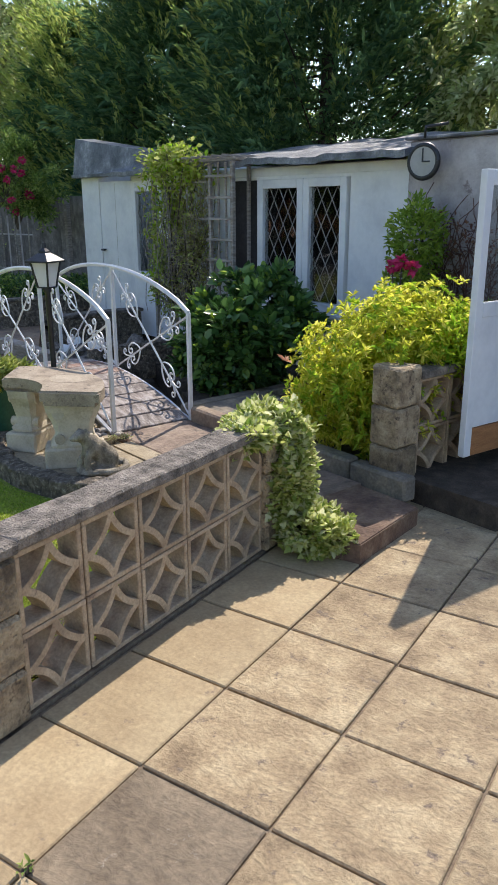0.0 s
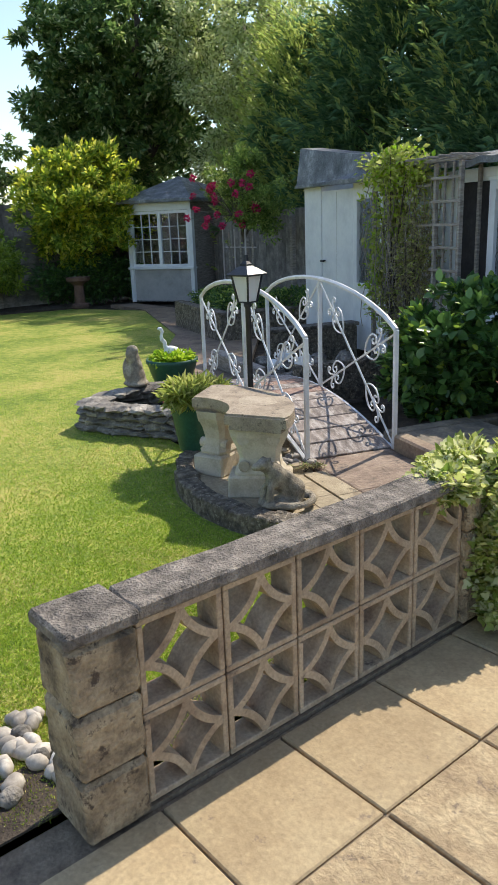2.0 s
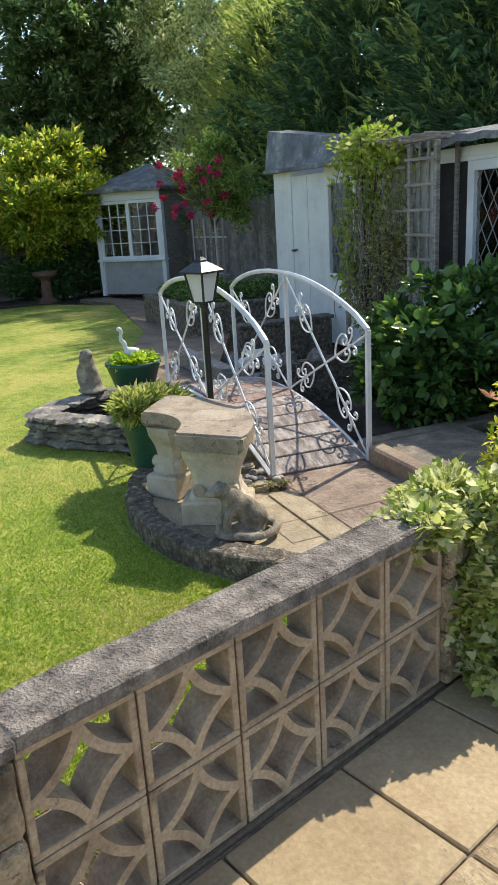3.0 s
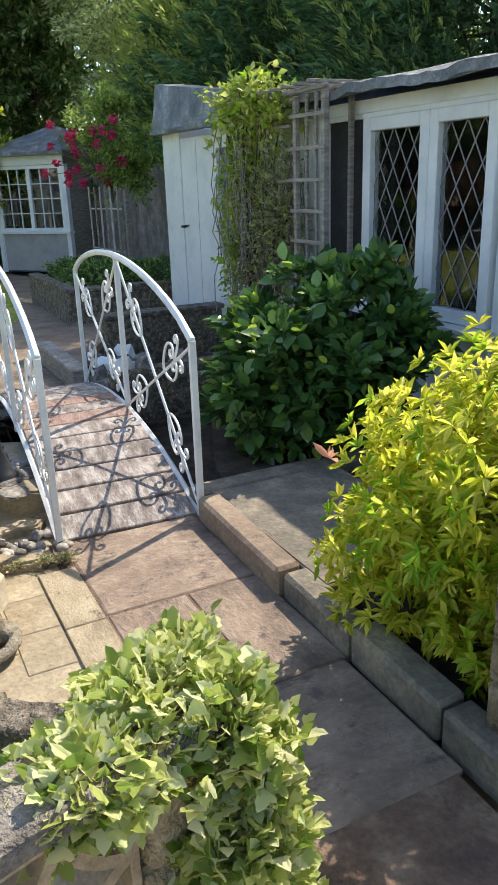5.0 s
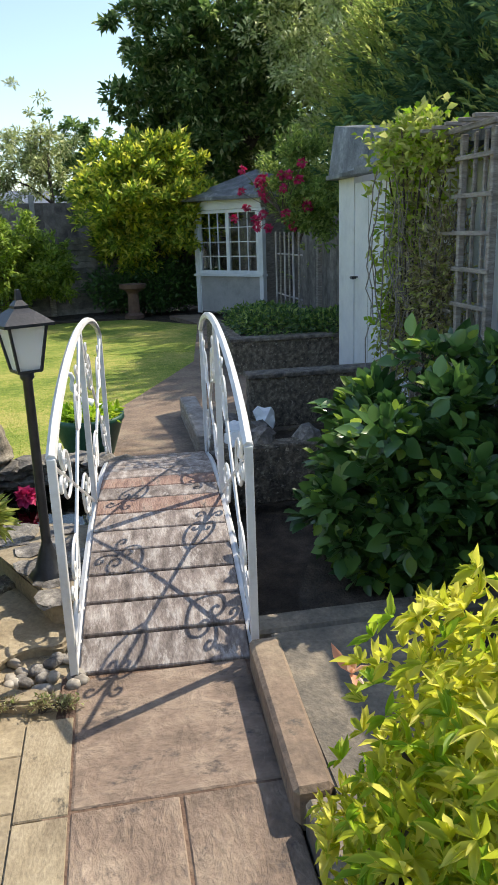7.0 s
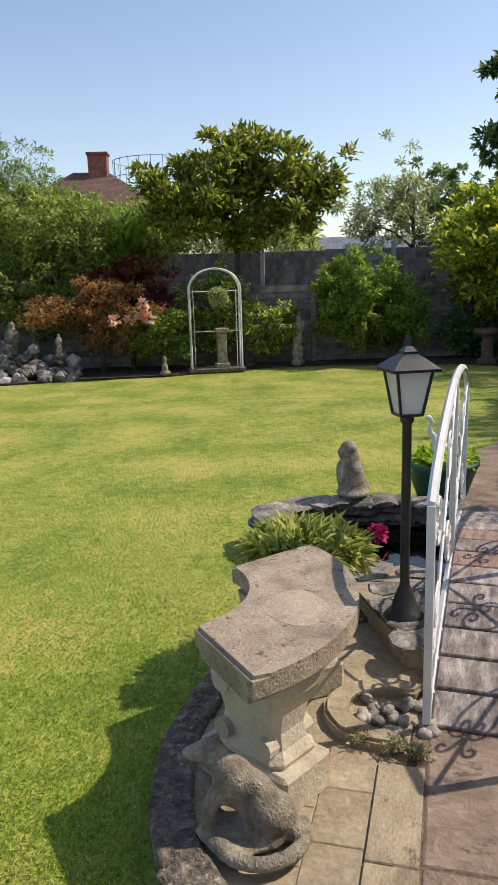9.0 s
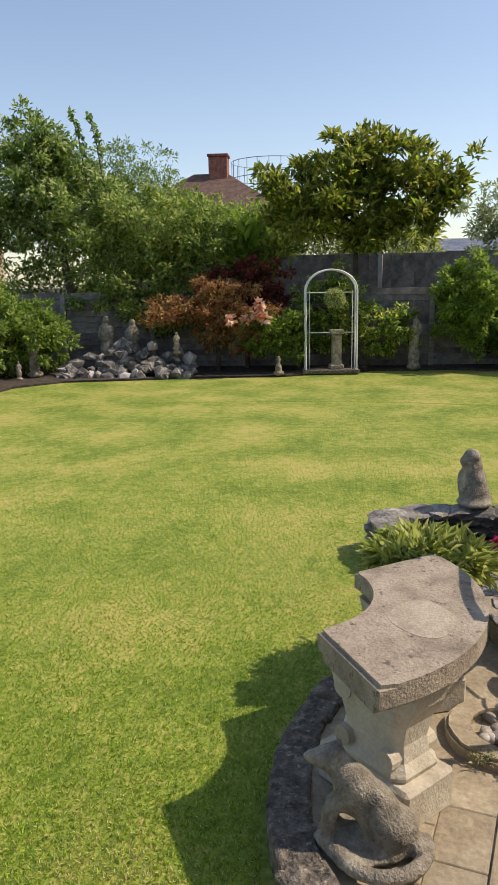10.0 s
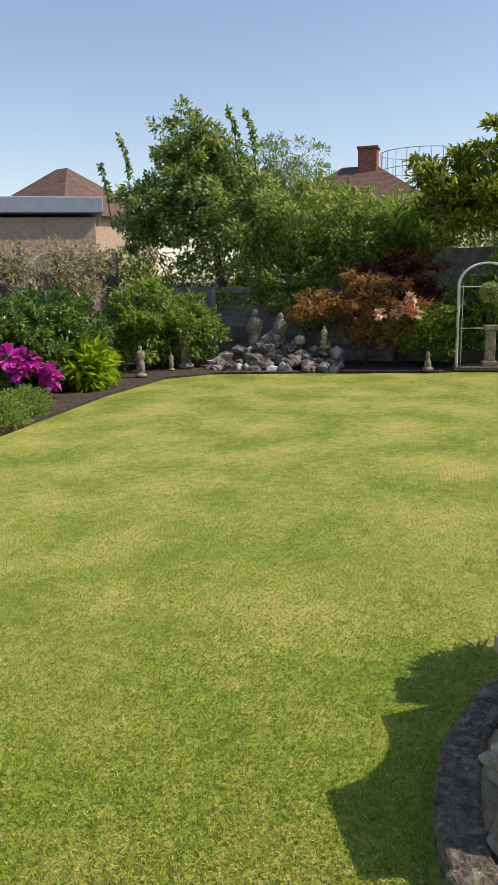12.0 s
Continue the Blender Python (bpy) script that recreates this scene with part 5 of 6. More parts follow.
tree("birch_tree", (-19.5, -2.0, 0), 5.4, [(-19.5, -1.5, 3.7, 1.3, 1.7, 1.35), (-19.5, -3.2, 3.8, 1.2, 1.2, 1.2)], 24000, 0.11, L_MID, "fine-leaved grey-green tree beyond the fence", 0.12, shell=0.8, lumps=0.3, width=0.2)
shrub("yellow_shrub", [(-14.9, 0.3, 2.5, 0.8, 1.0, 0.9), (-14.9, -0.6, 2.0, 0.7, 0.9, 1.0), (-14.9, 1.2, 2.3, 0.7, 0.7, 0.7), (-14.6, 0.2, 1.3, 0.6, 0.9, 0.7)], 16000, 0.1, L_MID, "tall yellow-green shrub against the low fence", second=(L_VINE, 0.6, 0.09), shell=0.7, lumps=0.4, spray=0.18)
shrub("hedge", [(-19, 1.8, 2.35, 0.9, 1.4, 1.25), (-19, 0.2, 2.6, 0.9, 1.3, 1.2)], 14000, 0.11, L_BRIGHT, "soft bright green hedge beyond the tall fence", "hedge", shell=0.5)
shrub("hedge", [(-16.3, -2.4, 1.2, 0.5, 1.2, 1.1), (-16.6, -4.4, 1.2, 0.6, 1.1, 1.2)], 9000, 0.11, L_MID, "dark green hedge behind the apple tree", "hedge", shell=0.5)
shrub("hedge", [(-19.4, 3.3, 2.4, 0.9, 1.3, 1.3), (-19.4, 5.2, 2.1, 0.9, 1.2, 1.0)], 17000, 0.12, L_OLIVE, "grey-green hedge beyond the tall fence", "hedge", shell=0.5)
shrub("laurel_shrub", [(-15.0, 2.0, 2.0, 0.4, 0.5, 0.75)], 900, 0.3, L_BRIGHT, "upright broad-leaved shrub rising over the fence", width=0.35, shell=0.9)

# ---- border along the far fence ----
shrub("round_shrub", [(-14.2, 9.2, 2.25, 1.1, 1.15, 0.9), (-14.0, 8.65, 1.95, 0.7, 0.6, 0.6), (-13.9, 10.0, 1.9, 0.7, 0.7, 0.7), (-14.2, 9.3, 2.85, 0.75, 0.8, 0.5), (-14.2, 9.15, 1.45, 0.85, 0.9, 0.6)], 17000, 0.13, L_BRIGHT, "rounded bright green shrub with upright leafy shoots", second=(L_YELLOW, 0.5, 0.13), lumps=0.45, shell=0.5, droop=-0.5, spray=0.15)
shrub("fence_shrub", [(-14.2, 6.5, 1.15, 0.7, 0.95, 0.85), (-14.2, 7.15, 0.9, 0.6, 0.55, 0.65), (-14.3, 6.15, 1.5, 0.5, 0.6, 0.5)], 12000, 0.09, L_BRIGHT, "bushy green shrub against the low fence", second=(L_MID, 0.5, 0.09), shell=0.5, lumps=0.35, spray=0.12)
shrub("shade_shrub", [(-14.2, 9.4, 0.5, 0.5, 1.5, 0.5)], 5000, 0.1, L_DARK, "dark shrub growing in the shade", shell=0.6)
tree("red_maple", (-14.3, 2.1, 0), 2.0, [(-14.3, 2.2, 1.75, 0.45, 0.7, 0.3), (-14.2, 2.5, 1.35, 0.4, 0.5, 0.35), (-14.3, 1.7, 1.5, 0.4, 0.5, 0.3)], 6000, 0.075, L_MAPLE_DARK, "dark red-leaved maple behind the orange one", 0.05, shell=0.8, lumps=0.4, spray=0.1)
maple = tree("maple_tree", (-13.9, 1.6, 0), 1.6, [(-13.8, 0.9, 1.2, 0.5, 0.65, 0.22), (-13.7, 2.5, 1.05, 0.35, 0.4, 0.18), (-13.7, 1.7, 1.2, 0.5, 0.6, 0.25), (-13.9, 1.6, 1.5, 0.5, 0.75, 0.2), (-13.6, 0.7, 1.05, 0.4, 0.45, 0.18), (-13.6, 2.2, 1.0, 0.4, 0.4, 0.3), (-13.7, 1.7, 0.75, 0.4, 0.6, 0.4), (-13.7, 2.4, 0.7, 0.35, 0.4, 0.35)], 17000, 0.07, L_MAPLE, "low red-leaved maple behind the rockery", 0.05, spray=0.12, shell=0.7, lumps=0.4, droop=0.2)
shrub("rose_bush", [(-13.6, 2.5, 0.75, 0.35, 0.45, 0.4), (-13.7, 3.0, 0.65, 0.35, 0.3, 0.45)], 5000, 0.08, L_MID, "green rose bush beside the garden arch", second=(L_LIME, 0.15, 0.07), spray=0.1)
shrub("border_shrub", [(-14.1, 3.7, 1.1, 0.35, 0.7, 0.75), (-14.1, 4.7, 0.75, 0.4, 0.55, 0.5)], 6000, 0.09, L_MID, "leafy shrub behind the garden arch", second=(L_YELLOW, 0.18, 0.08), spray=0.12)
shrub("border_shrub", [(-10.4, -2.9, 0.75, 0.9, 0.6, 0.75), (-9.4, -2.8, 0.7, 0.8, 0.55, 0.65), (-11.3, -3.0, 0.7, 0.6, 0.6, 0.7)], 15000, 0.09, L_MID, "dense dark green shrub along the side border", second=(L_DARK, 0.6, 0.1), shell=0.5, spray=0.12)
shrub("border_shrub", [(-12.9, -2.3, 0.85, 0.75, 0.75, 0.8), (-13.4, -1.7, 0.7, 0.6, 0.6, 0.6)], 12000, 0.09, L_MID, "dense shrub by the corner of the border", second=(L_BRIGHT, 0.35, 0.08), shell=0.5, spray=0.12)
shrub("grassy_shrub", [(-10.2, -2.1, 0.35, 0.35, 0.3, 0.35)], 1500, 0.22, L_LIME, "tuft of strappy light green leaves", width=0.12, shell=0.9)
shrub("box_shrub", [(-7.1, -1.75, 0.18, 0.6, 0.35, 0.24), (-7.9, -1.85, 0.16, 0.5, 0.3, 0.2)], 9000, 0.035, L_MID, "low clipped box shrub at the lawn edge", second=(L_BRIGHT, 0.3, 0.03))
shrub("rambler_rose", [(-13.5, -3.65, 2.0, 0.7, 0.25, 0.35), (-12.2, -3.65, 2.0, 0.6, 0.25, 0.4), (-10.8, -3.65, 1.9, 0.6, 0.25, 0.35), (-12.8, -3.6, 1.5, 0.9, 0.2, 0.3)], 1700, 0.1, L_DRY, "straggling faded rambler over the side fence", "climber", second=(L_BRIGHT, 0.15, 0.06), shell=0.9)


def blossoms(name, centres, r, material, label, parent_name="flowers"):
    """Flower heads of many petals, each head a part of one plant."""
    x, y, z = centres[0]
    ob = place(name, (x, y, z - 0.3), 0, label, "flower")
    for c in centres:
        bm = bmesh.new()
        tube(bm, [(0, 0, -0.2), (c[0] - x, c[1] - y, c[2] - z + 0.28)], 0.005, 4)
        part("stem", bm, BARK, ob)
        d = rng.normal(size=(46, 3))
        d /= np.linalg.norm(d, axis=1)[:, None]
        loc = np.array([c[0] - x, c[1] - y, c[2] - z + 0.3])
        leaves("blossom", loc + d * r * 0.4, d, r * 0.9, material, ob, 0.8, 0.3, kind="")
    return ob


blossoms("hydrangea", [(-8.9, -2.35, 0.62), (-8.7, -2.4, 0.5), (-9.15, -2.2, 0.42), (-8.6, -2.45, 0.68), (-9.3, -2.25, 0.3)], 0.15, FLOWER_PINK, "magenta hydrangea heads at the lawn border")
blossoms("peach_rose", [(-13.05, 1.95, 1.0), (-13.05, 2.4, 1.1), (-13.05, 2.2, 0.98), (-13.05, 2.45, 1.26), (-13.05, 2.55, 1.02)], 0.1, FLOWER_PEACH, "peach and pale pink roses in bloom")

# rose arch beside the shed
climb = shrub("climbing_rose", [(-9.0, 9.4, 2.0, 0.6, 0.4, 0.4), (-8.4, 9.4, 1.75, 0.5, 0.35, 0.45), (-9.5, 9.5, 2.2, 0.4, 0.3, 0.3), (-8.9, 9.4, 2.5, 0.4, 0.3, 0.3)], 7000, 0.07, L_MID, "climbing rose with red blooms over a cane trellis", "climber", shell=0.8, lumps=0.4, spray=0.12)
random.seed(5)
blossoms("red_rose", [(-9.0 + random.uniform(-0.85, 0.7), 9.0 + random.uniform(-0.1, 0.25), 1.95 + random.uniform(-0.4, 0.45)) for _ in range(26)], 0.055, FLOWER_RED, "crimson climbing roses in bloom")
cane = place("cane_trellis", (-9.4, 9.35, 0.0), -18, "pale cane trellis under the climbing rose", "trellis")
for k in range(6):
    bm = bmesh.new()
    tube(bm, [(0.26 * k, 0, 0.0), (0.26 * k + random.uniform(-0.03, 0.03), 0, 1.5)], 0.013, 5)
    part("cane", bm, OLD_WOOD if k % 2 else RENDER_WALL, cane)
for z in (0.65, 1.2):
    bm = bmesh.new()
    tube(bm, [(-0.05, 0.02, z), (1.4, 0.02, z + 0.02)], 0.012, 5)
    part("cross_cane", bm, RENDER_WALL, cane)
shrub("ground_cover", [(-7.6, 8.3, 0.45, 0.6, 0.5, 0.16), (-7.3, 8.9, 0.45, 0.6, 0.5, 0.16), (-8.4, 8.6, 0.45, 0.6, 0.5, 0.16)], 6000, 0.06, L_DARK, "low green ground cover in the raised bed", second=(L_MID, 0.5, 0.06))

# ---- low walls and beds by the shed ----
def low_wall(name, x0, x1, y0, y1, z0, z1, label, mat=KERB, cap=None):
    ob = place(name, W(0, 0), -17.6, label, "garden wall")
    bm = bmesh.new()
    box(bm, x0, x1, y0, y1, z0, z1 - (0.04 if cap else 0), 0.012)
    bmesh.ops.subdivide_edges(bm, edges=[e for e in bm.edges if e.calc_length() > 0.3], cuts=3)
    for v in bm.verts:
        v.co += 0.006 * noise.noise_vector(v.co * 5)
    part("wall_body", bm, mat, ob)
    if cap:
        bm = bmesh.new()
        box(bm, x0 - 0.02, x1 + 0.02, y0 - 0.02, y1 + 0.02, z1 - 0.04, z1, 0.008)
        part("wall_cap", bm, cap, ob)
    return ob


low_wall("bed_wall", -4.12, -3.98, 0.5, 1.5, 0, 0.36, "low rough wall of the bed behind the bridge", EDGE_STONE)
low_wall("bed_wall", -5.85, -5.7, 0.98, 2.1, 0, 0.45, "low grey wall with a pale cap by the shed door", EDGE_STONE, COPING)
low_wall("bed_wall", -8.05, -7.9, 1.2, 2.7, 0, 0.42, "low wall of the raised bed beside the shed", EDGE_STONE, COPING)
low_wall("bed_wall", -10.0, -8.06, 1.2, 1.35, 0, 0.42, "short return wall of the raised bed", EDGE_STONE)
low_wall("timber_edge", -6.2, -4.92, 0.46, 0.6, 0.02, 0.2, "short timber sleeper edging the path", OLD_WOOD)
low_wall("kerb_edge", -2.35, -2.22, 0.34, 1.6, 0.05, 0.2, "rough concrete kerb across the bed", KERB)
bm = bmesh.new()
prism(bm, [tuple(W(x, y)[:2]) for x, y in ((-10.0, 1.34), (-8.0, 1.34), (-8.0, 2.9), (-10.0, 2.9))], 0, 0.38)
tagged(part("raised_soil", bm, SOIL), "dark soil of the raised bed", kind="structure")
bm = bmesh.new()
prism(bm, [tuple(W(x, y)[:2]) for x, y in ((-2.2, 0.395), (-1.25, 0.395), (-1.3, 1.05), (-2.2, 1.05))], 0.0, 0.204, 0.006)
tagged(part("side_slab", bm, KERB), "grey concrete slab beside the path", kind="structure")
kerbs = place("path_kerb", W(0, 0), -17.6, "line of worn bricks and concrete kerbs along the path", "kerb")
x = -2.17
i = 0
while x < -0.55:
    ln = 0.76 if i == 0 else 0.42
    bm = bmesh.new()
    box(bm, 0, ln - 0.008, -0.05, 0.058, -0.14, 0, 0.014)
    for v in bm.verts:
        v.co += 0.006 * noise.noise_vector(v.co * 9 + Vector((i, 0, 0)))
    k = part("kerb_piece", bm, PATH if i == 0 else KERB, kerbs)
    k.matrix_basis = pose(x, 0.36, 0.212 - 0.012 * (i % 2), 0, 0, random.uniform(-1, 1) - 1)
    x += ln
    i += 1
for k in range(11):
    r = place("bed_rock", W(-4.0 - 0.32 * (k % 5) - 0.1, 0.62 + 0.14 * (k // 3), 0.3 if k % 5 == 0 else 0.1), 0, "pale rough rock among the bed walls", "rock", "bed rocks")
    bm = bmesh.new()
    lump(bm, (0, 0, 0.06), (random.uniform(0.07, 0.14), 0.08, 0.08), 0.3, 2, k, k)
    part("stone", bm, ROCK if k % 3 else WHITE, r)

# ---- trellis arch by the shed with its vine ----
trel = place("trellis_arch", W(0, 0, 0.1), -17.6, "grey weathered timber trellis arch against the shed", "trellis")
for X, Y, w in ((-3.7, 1.95, 0.02), (-3.82, 1.96, 0.01), (-3.94, 1.96, 0.01), (-4.06, 1.95, 0.018), (-4.4, 1.96, 0.01), (-4.72, 1.95, 0.016), (-5.1, 1.95, 0.02), (-3.7, 2.15, 0.016), (-5.1, 2.15, 0.016)):
    bm = bmesh.new()
    box(bm, X - w, X + w, Y - w, Y + w, 0, 1.94, 0.003)
    part("post", bm, OLD_WOOD, trel)
for k in range(9):
    bm = bmesh.new()
    box(bm, -4.1, -3.66, 1.915, 1.928, 0.2 + 0.2 * k, 0.225 + 0.2 * k, 0.002)
    part("rung", bm, OLD_WOOD, trel)
for z in (0.5, 0.95, 1.4, 1.75):
    bm = bmesh.new()
    box(bm, -5.1, -4.1, 1.92, 1.932, z, z + 0.02, 0.002)
    part("face_rail", bm, OLD_WOOD, trel)
for Y in (1.9, 2.02, 2.14):
    bm = bmesh.new()
    box(bm, -5.2, -3.6, Y - 0.015, Y + 0.015, 1.945, 1.975, 0.003)
    part("top_rail", bm, OLD_WOOD, trel)
for k in range(10):
    bm = bmesh.new()
    X = -5.15 + 0.165 * k
    box(bm, X - 0.015, X + 0.015, 1.8, 2.3, 1.977, 1.998, 0.003)
    part("top_slat", bm, OLD_WOOD, trel)
c = [W(-4.86, 1.88), W(-4.68, 1.92), W(-4.4, 1.9), W(-4.25, 1.92), W(-4.55, 1.85)]
shrub("vine", [(c[0].x, c[0].y, 2.02, 0.24, 0.18, 0.2), (c[1].x, c[1].y, 1.6, 0.3, 0.14, 0.35), (c[2].x, c[2].y, 1.95, 0.36, 0.14, 0.14), (c[4].x, c[4].y, 2.1, 0.3, 0.16, 0.12), (c[0].x, c[0].y, 1.0, 0.14, 0.14, 0.45)], 2500, 0.06, L_VINE, "yellow-green vine climbing the trellis arch", "climber", shell=0.95, lumps=0.6, second=(L_LIME, 0.3, 0.065), width=0.6)
shrub("vine", [(c[3].x, c[3].y, 1.2, 0.22, 0.12, 0.65), (c[2].x, c[2].y, 1.2, 0.3, 0.12, 0.6), (c[1].x, c[1].y, 0.8, 0.3, 0.14, 0.5)], 4600, 0.034, L_DRY, "half-bare vine stems hanging in the trellis arch", "climber", shell=0.95, lumps=0.5, second=(L_VINE, 0.3, 0.045))
strands = place("hanging_stems", c[2], 0, "tangle of thin pale vine stems hanging in the trellis", "climber")
bm = bmesh.new()
random.seed(31)
for k in range(55):
    x, y, z = random.uniform(-0.48, 0.28), random.uniform(-0.08, 0.1), random.uniform(1.3, 2.0)
    pts = [(x, y, z)]
    for q in range(6):
        x, y, z = x + random.uniform(-0.06, 0.06), y + random.uniform(-0.04, 0.04), z - random.uniform(0.08, 0.22)
        pts.append((x, y, max(z, 0.1)))
    tube(bm, pts, 0.004, 4, cap=False)
part("stem", bm, OLD_WOOD, strands)["kind"] = "stuff"
c = [W(-1.4, 1.85), W(-0.95, 1.8), W(-1.3, 1.7)]
shrub("wall_climber", [(c[0].x, c[0].y, 1.35, 0.2, 0.2, 0.33), (c[2].x, c[2].y, 0.85, 0.26, 0.22, 0.3)], 2600, 0.06, L_BRIGHT, "green climber on the corner of the white wall", "climber", second=(L_BRIGHT, 0.2, 0.05), shell=0.6)
c2 = W(-1.15, 1.4)
blossoms("pink_bloom", [(c2.x, c2.y, 1.26), (c2.x + 0.08, c2.y, 1.22), (c2.x - 0.07, c2.y, 1.23)], 0.045, FLOWER_RED, "deep pink blooms on the wall climber")
bare = place("bare_creeper", W(-1.5, 2.1, 0.2), -17.6, "leafless reddish creeper stems on the white wall", "climber")
bm = bmesh.new()
random.seed(11)
for k in range(110):
    x, z = random.uniform(0.05, 0.75), random.uniform(0, 0.9)
    pts = []
    a = random.uniform(0.6, 2.4)
    for s in range(8):
        pts.append((x, -0.03 + random.uniform(-0.03, 0.01), z))
        a += random.uniform(-0.9, 0.9)
        x = max(0.0, x + 0.09 * math.cos(a))
        z = min(1.75, max(0, z + 0.12 * abs(math.sin(a))))
    tube(bm, pts, 0.0035, 4)
part("stem", bm, CREEPER, bare)["kind"] = "stuff"
lx, lz = rng.uniform(0.05, 0.95, 1500), rng.uniform(0.1, 1.45, 1500)
leaves("leaf", np.stack([lx, rng.uniform(-0.12, -0.02, 1500), lz * (1 - 0.2 * lx)], 1), rng.normal(size=(1500, 3)), 0.035, L_CREEPER, bare, 0.5, 0.5)
c = W(-0.55, 1.2)
shrub("fern_bush", [(c.x, c.y - 0.1, 0.82, 0.36, 0.36, 0.2), (c.x + 0.15, c.y + 0.1, 0.78, 0.3, 0.3, 0.22)], 6500, 0.06, L_LIME, "soft light green bush behind the side wall", width=0.3)

# ---- ivy over the wall's end ----
shrub("ivy", [(-0.52, 3.44, 0.605, 0.12, 0.17, 0.07), (-0.46, 3.66, 0.5, 0.14, 0.1, 0.2), (-0.39, 3.62, 0.3, 0.1, 0.13, 0.26), (-0.25, 3.62, 0.1, 0.19, 0.15, 0.12), (-0.58, 3.62, 0.61, 0.14, 0.15, 0.09), (-0.64, 3.7, 0.35, 0.12, 0.13, 0.3)], 13000, 0.034, L_IVY, "cream and green variegated ivy spilling over the wall end", "ivy", width=1.0, shell=0.4, spread=0.55, fold=0.12, outline=IVY_LOBES, lumps=0.35)

# ---- terrace edging, slabs and pebbles ----
edging = place("terrace_edging", (-2.0, 4.65, 0), 0, "curved edging of rough dark stones round the terrace", "edging")
e0 = None
for k, a in enumerate(range(170, 312, 6)):
    m = pose(1.19 * math.cos(radians(a)), 1.19 * math.sin(radians(a)), 0.0, 0, 0, a + random.uniform(-3, 3)) @ Matrix.Diagonal((random.uniform(0.85, 1.15), 1, random.uniform(0.93, 1.08), 1))
    if e0 is None:
        bm = bmesh.new()
        box(bm, -0.075, 0.055, -0.068, 0.068, -0.04, 0.118, 0.008)
        bmesh.ops.subdivide_edges(bm, edges=[e for e in bm.edges if e.calc_length() > 0.05], cuts=2, use_grid_fill=True)
        for v in bm.verts:
            v.co += 0.008 * noise.noise_vector(v.co * 22)
        e0 = part("edging_stone", bm, EDGE_STONE, edging, smooth=False)
        e0.matrix_basis = m
    else:
        share("edging_stone", e0, m, edging)
hollow = place("hollow_kerb", W(-2.28, -0.42, 0.09), -17.6, "curved cement rim round the pebble hollow on the terrace", "edging")
bm = bmesh.new()
rim_in = [(0.145 * math.cos(radians(t)) * (1 if t > 0 else 1), 0.16 * math.sin(radians(t)) + 0.0) for t in range(150, 376, 15)]
rim_out = [(0.21 * math.cos(radians(t)), 0.235 * math.sin(radians(t))) for t in range(150, 376, 15)]
prism(bm, rim_out + rim_in[::-1], -0.01, 0.05, 0.012)
bmesh.ops.recalc_face_normals(bm, faces=bm.faces)
for v in bm.verts:
    v.co += 0.004 * noise.noise_vector(v.co * 18)
part("rim", bm, PAVING, hollow)
peb = place("pebble_patch", W(-2.28, -0.4, 0.098), -17.6, "small hollow of pale rounded pebbles beside the bridge", "pebbles")
random.seed(3)
for k in range(26):
    bm = bmesh.new()
    lump(bm, (random.uniform(-0.11, 0.1), random.uniform(-0.12, 0.13), 0.012), (random.uniform(0.02, 0.042), random.uniform(0.018, 0.028), 0.018), 0.12, 2, k, random.uniform(0, 3))
    part("pebble", bm, PEBBLE if k % 3 else ROCK, peb, smooth=True)
mo = [W(-2.1, -0.5), W(-2.08, -0.4), W(-2.06, -0.32)]
shrub("moss_tuft", [(q.x, q.y, 0.12, 0.035, 0.05, 0.018) for q in mo], 1500, 0.014, L_DRY, "straggly brown-green moss beside the pebble hollow", "moss", second=(L_OLIVE, 0.3, 0.014), shell=0.9, lumps=0.5)
peb2 = place("pebble_bed", (-0.95, 1.85, 0.0), 0, "pale cobbles on the ground beside the wall pier", "pebbles")
for k in range(70):
    bm = bmesh.new()
    lump(bm, (random.uniform(-0.16, 0.22), random.uniform(-0.3, 0.32), 0.02), (random.uniform(0.026, 0.046), random.uniform(0.022, 0.034), 0.026), 0.12, 2, k, random.uniform(0, 3))
    part("pebble", bm, PEBBLE if k % 4 else LEDGE_ROCK, peb2, smooth=True)

# ---- pots and statues ----
def statue(name, loc, rz, bodies, label, mat=STATUE, category="statue"):
    """A cast figure as one plain body."""
    bm = bmesh.new()
    for i, (x, y, z, a, b, c) in enumerate(bodies):
        lump(bm, (x, y, z), (a, b, c), 0.1, 2, i + 1)
    ob = part(name, bm, mat, None, smooth=True)
    size = max(b[3] for b in bodies)
    melt = ob.modifiers.new("melt", "REMESH")
    melt.mode, melt.voxel_size, melt.use_smooth_shade = "VOXEL", size / 9, True
    soft = ob.modifiers.new("soft", "SMOOTH")
    soft.factor, soft.iterations = 0.7, 5
    ob.matrix_basis = pose(*loc, 0, 0, rz)
    return tagged(ob, label, category)


tail = [(0.03 + 0.125 * math.cos(radians(t)), 0.01 + 0.125 * math.sin(radians(t)), 0.022, 0.027, 0.027, 0.024) for t in range(100, -75, -14)]
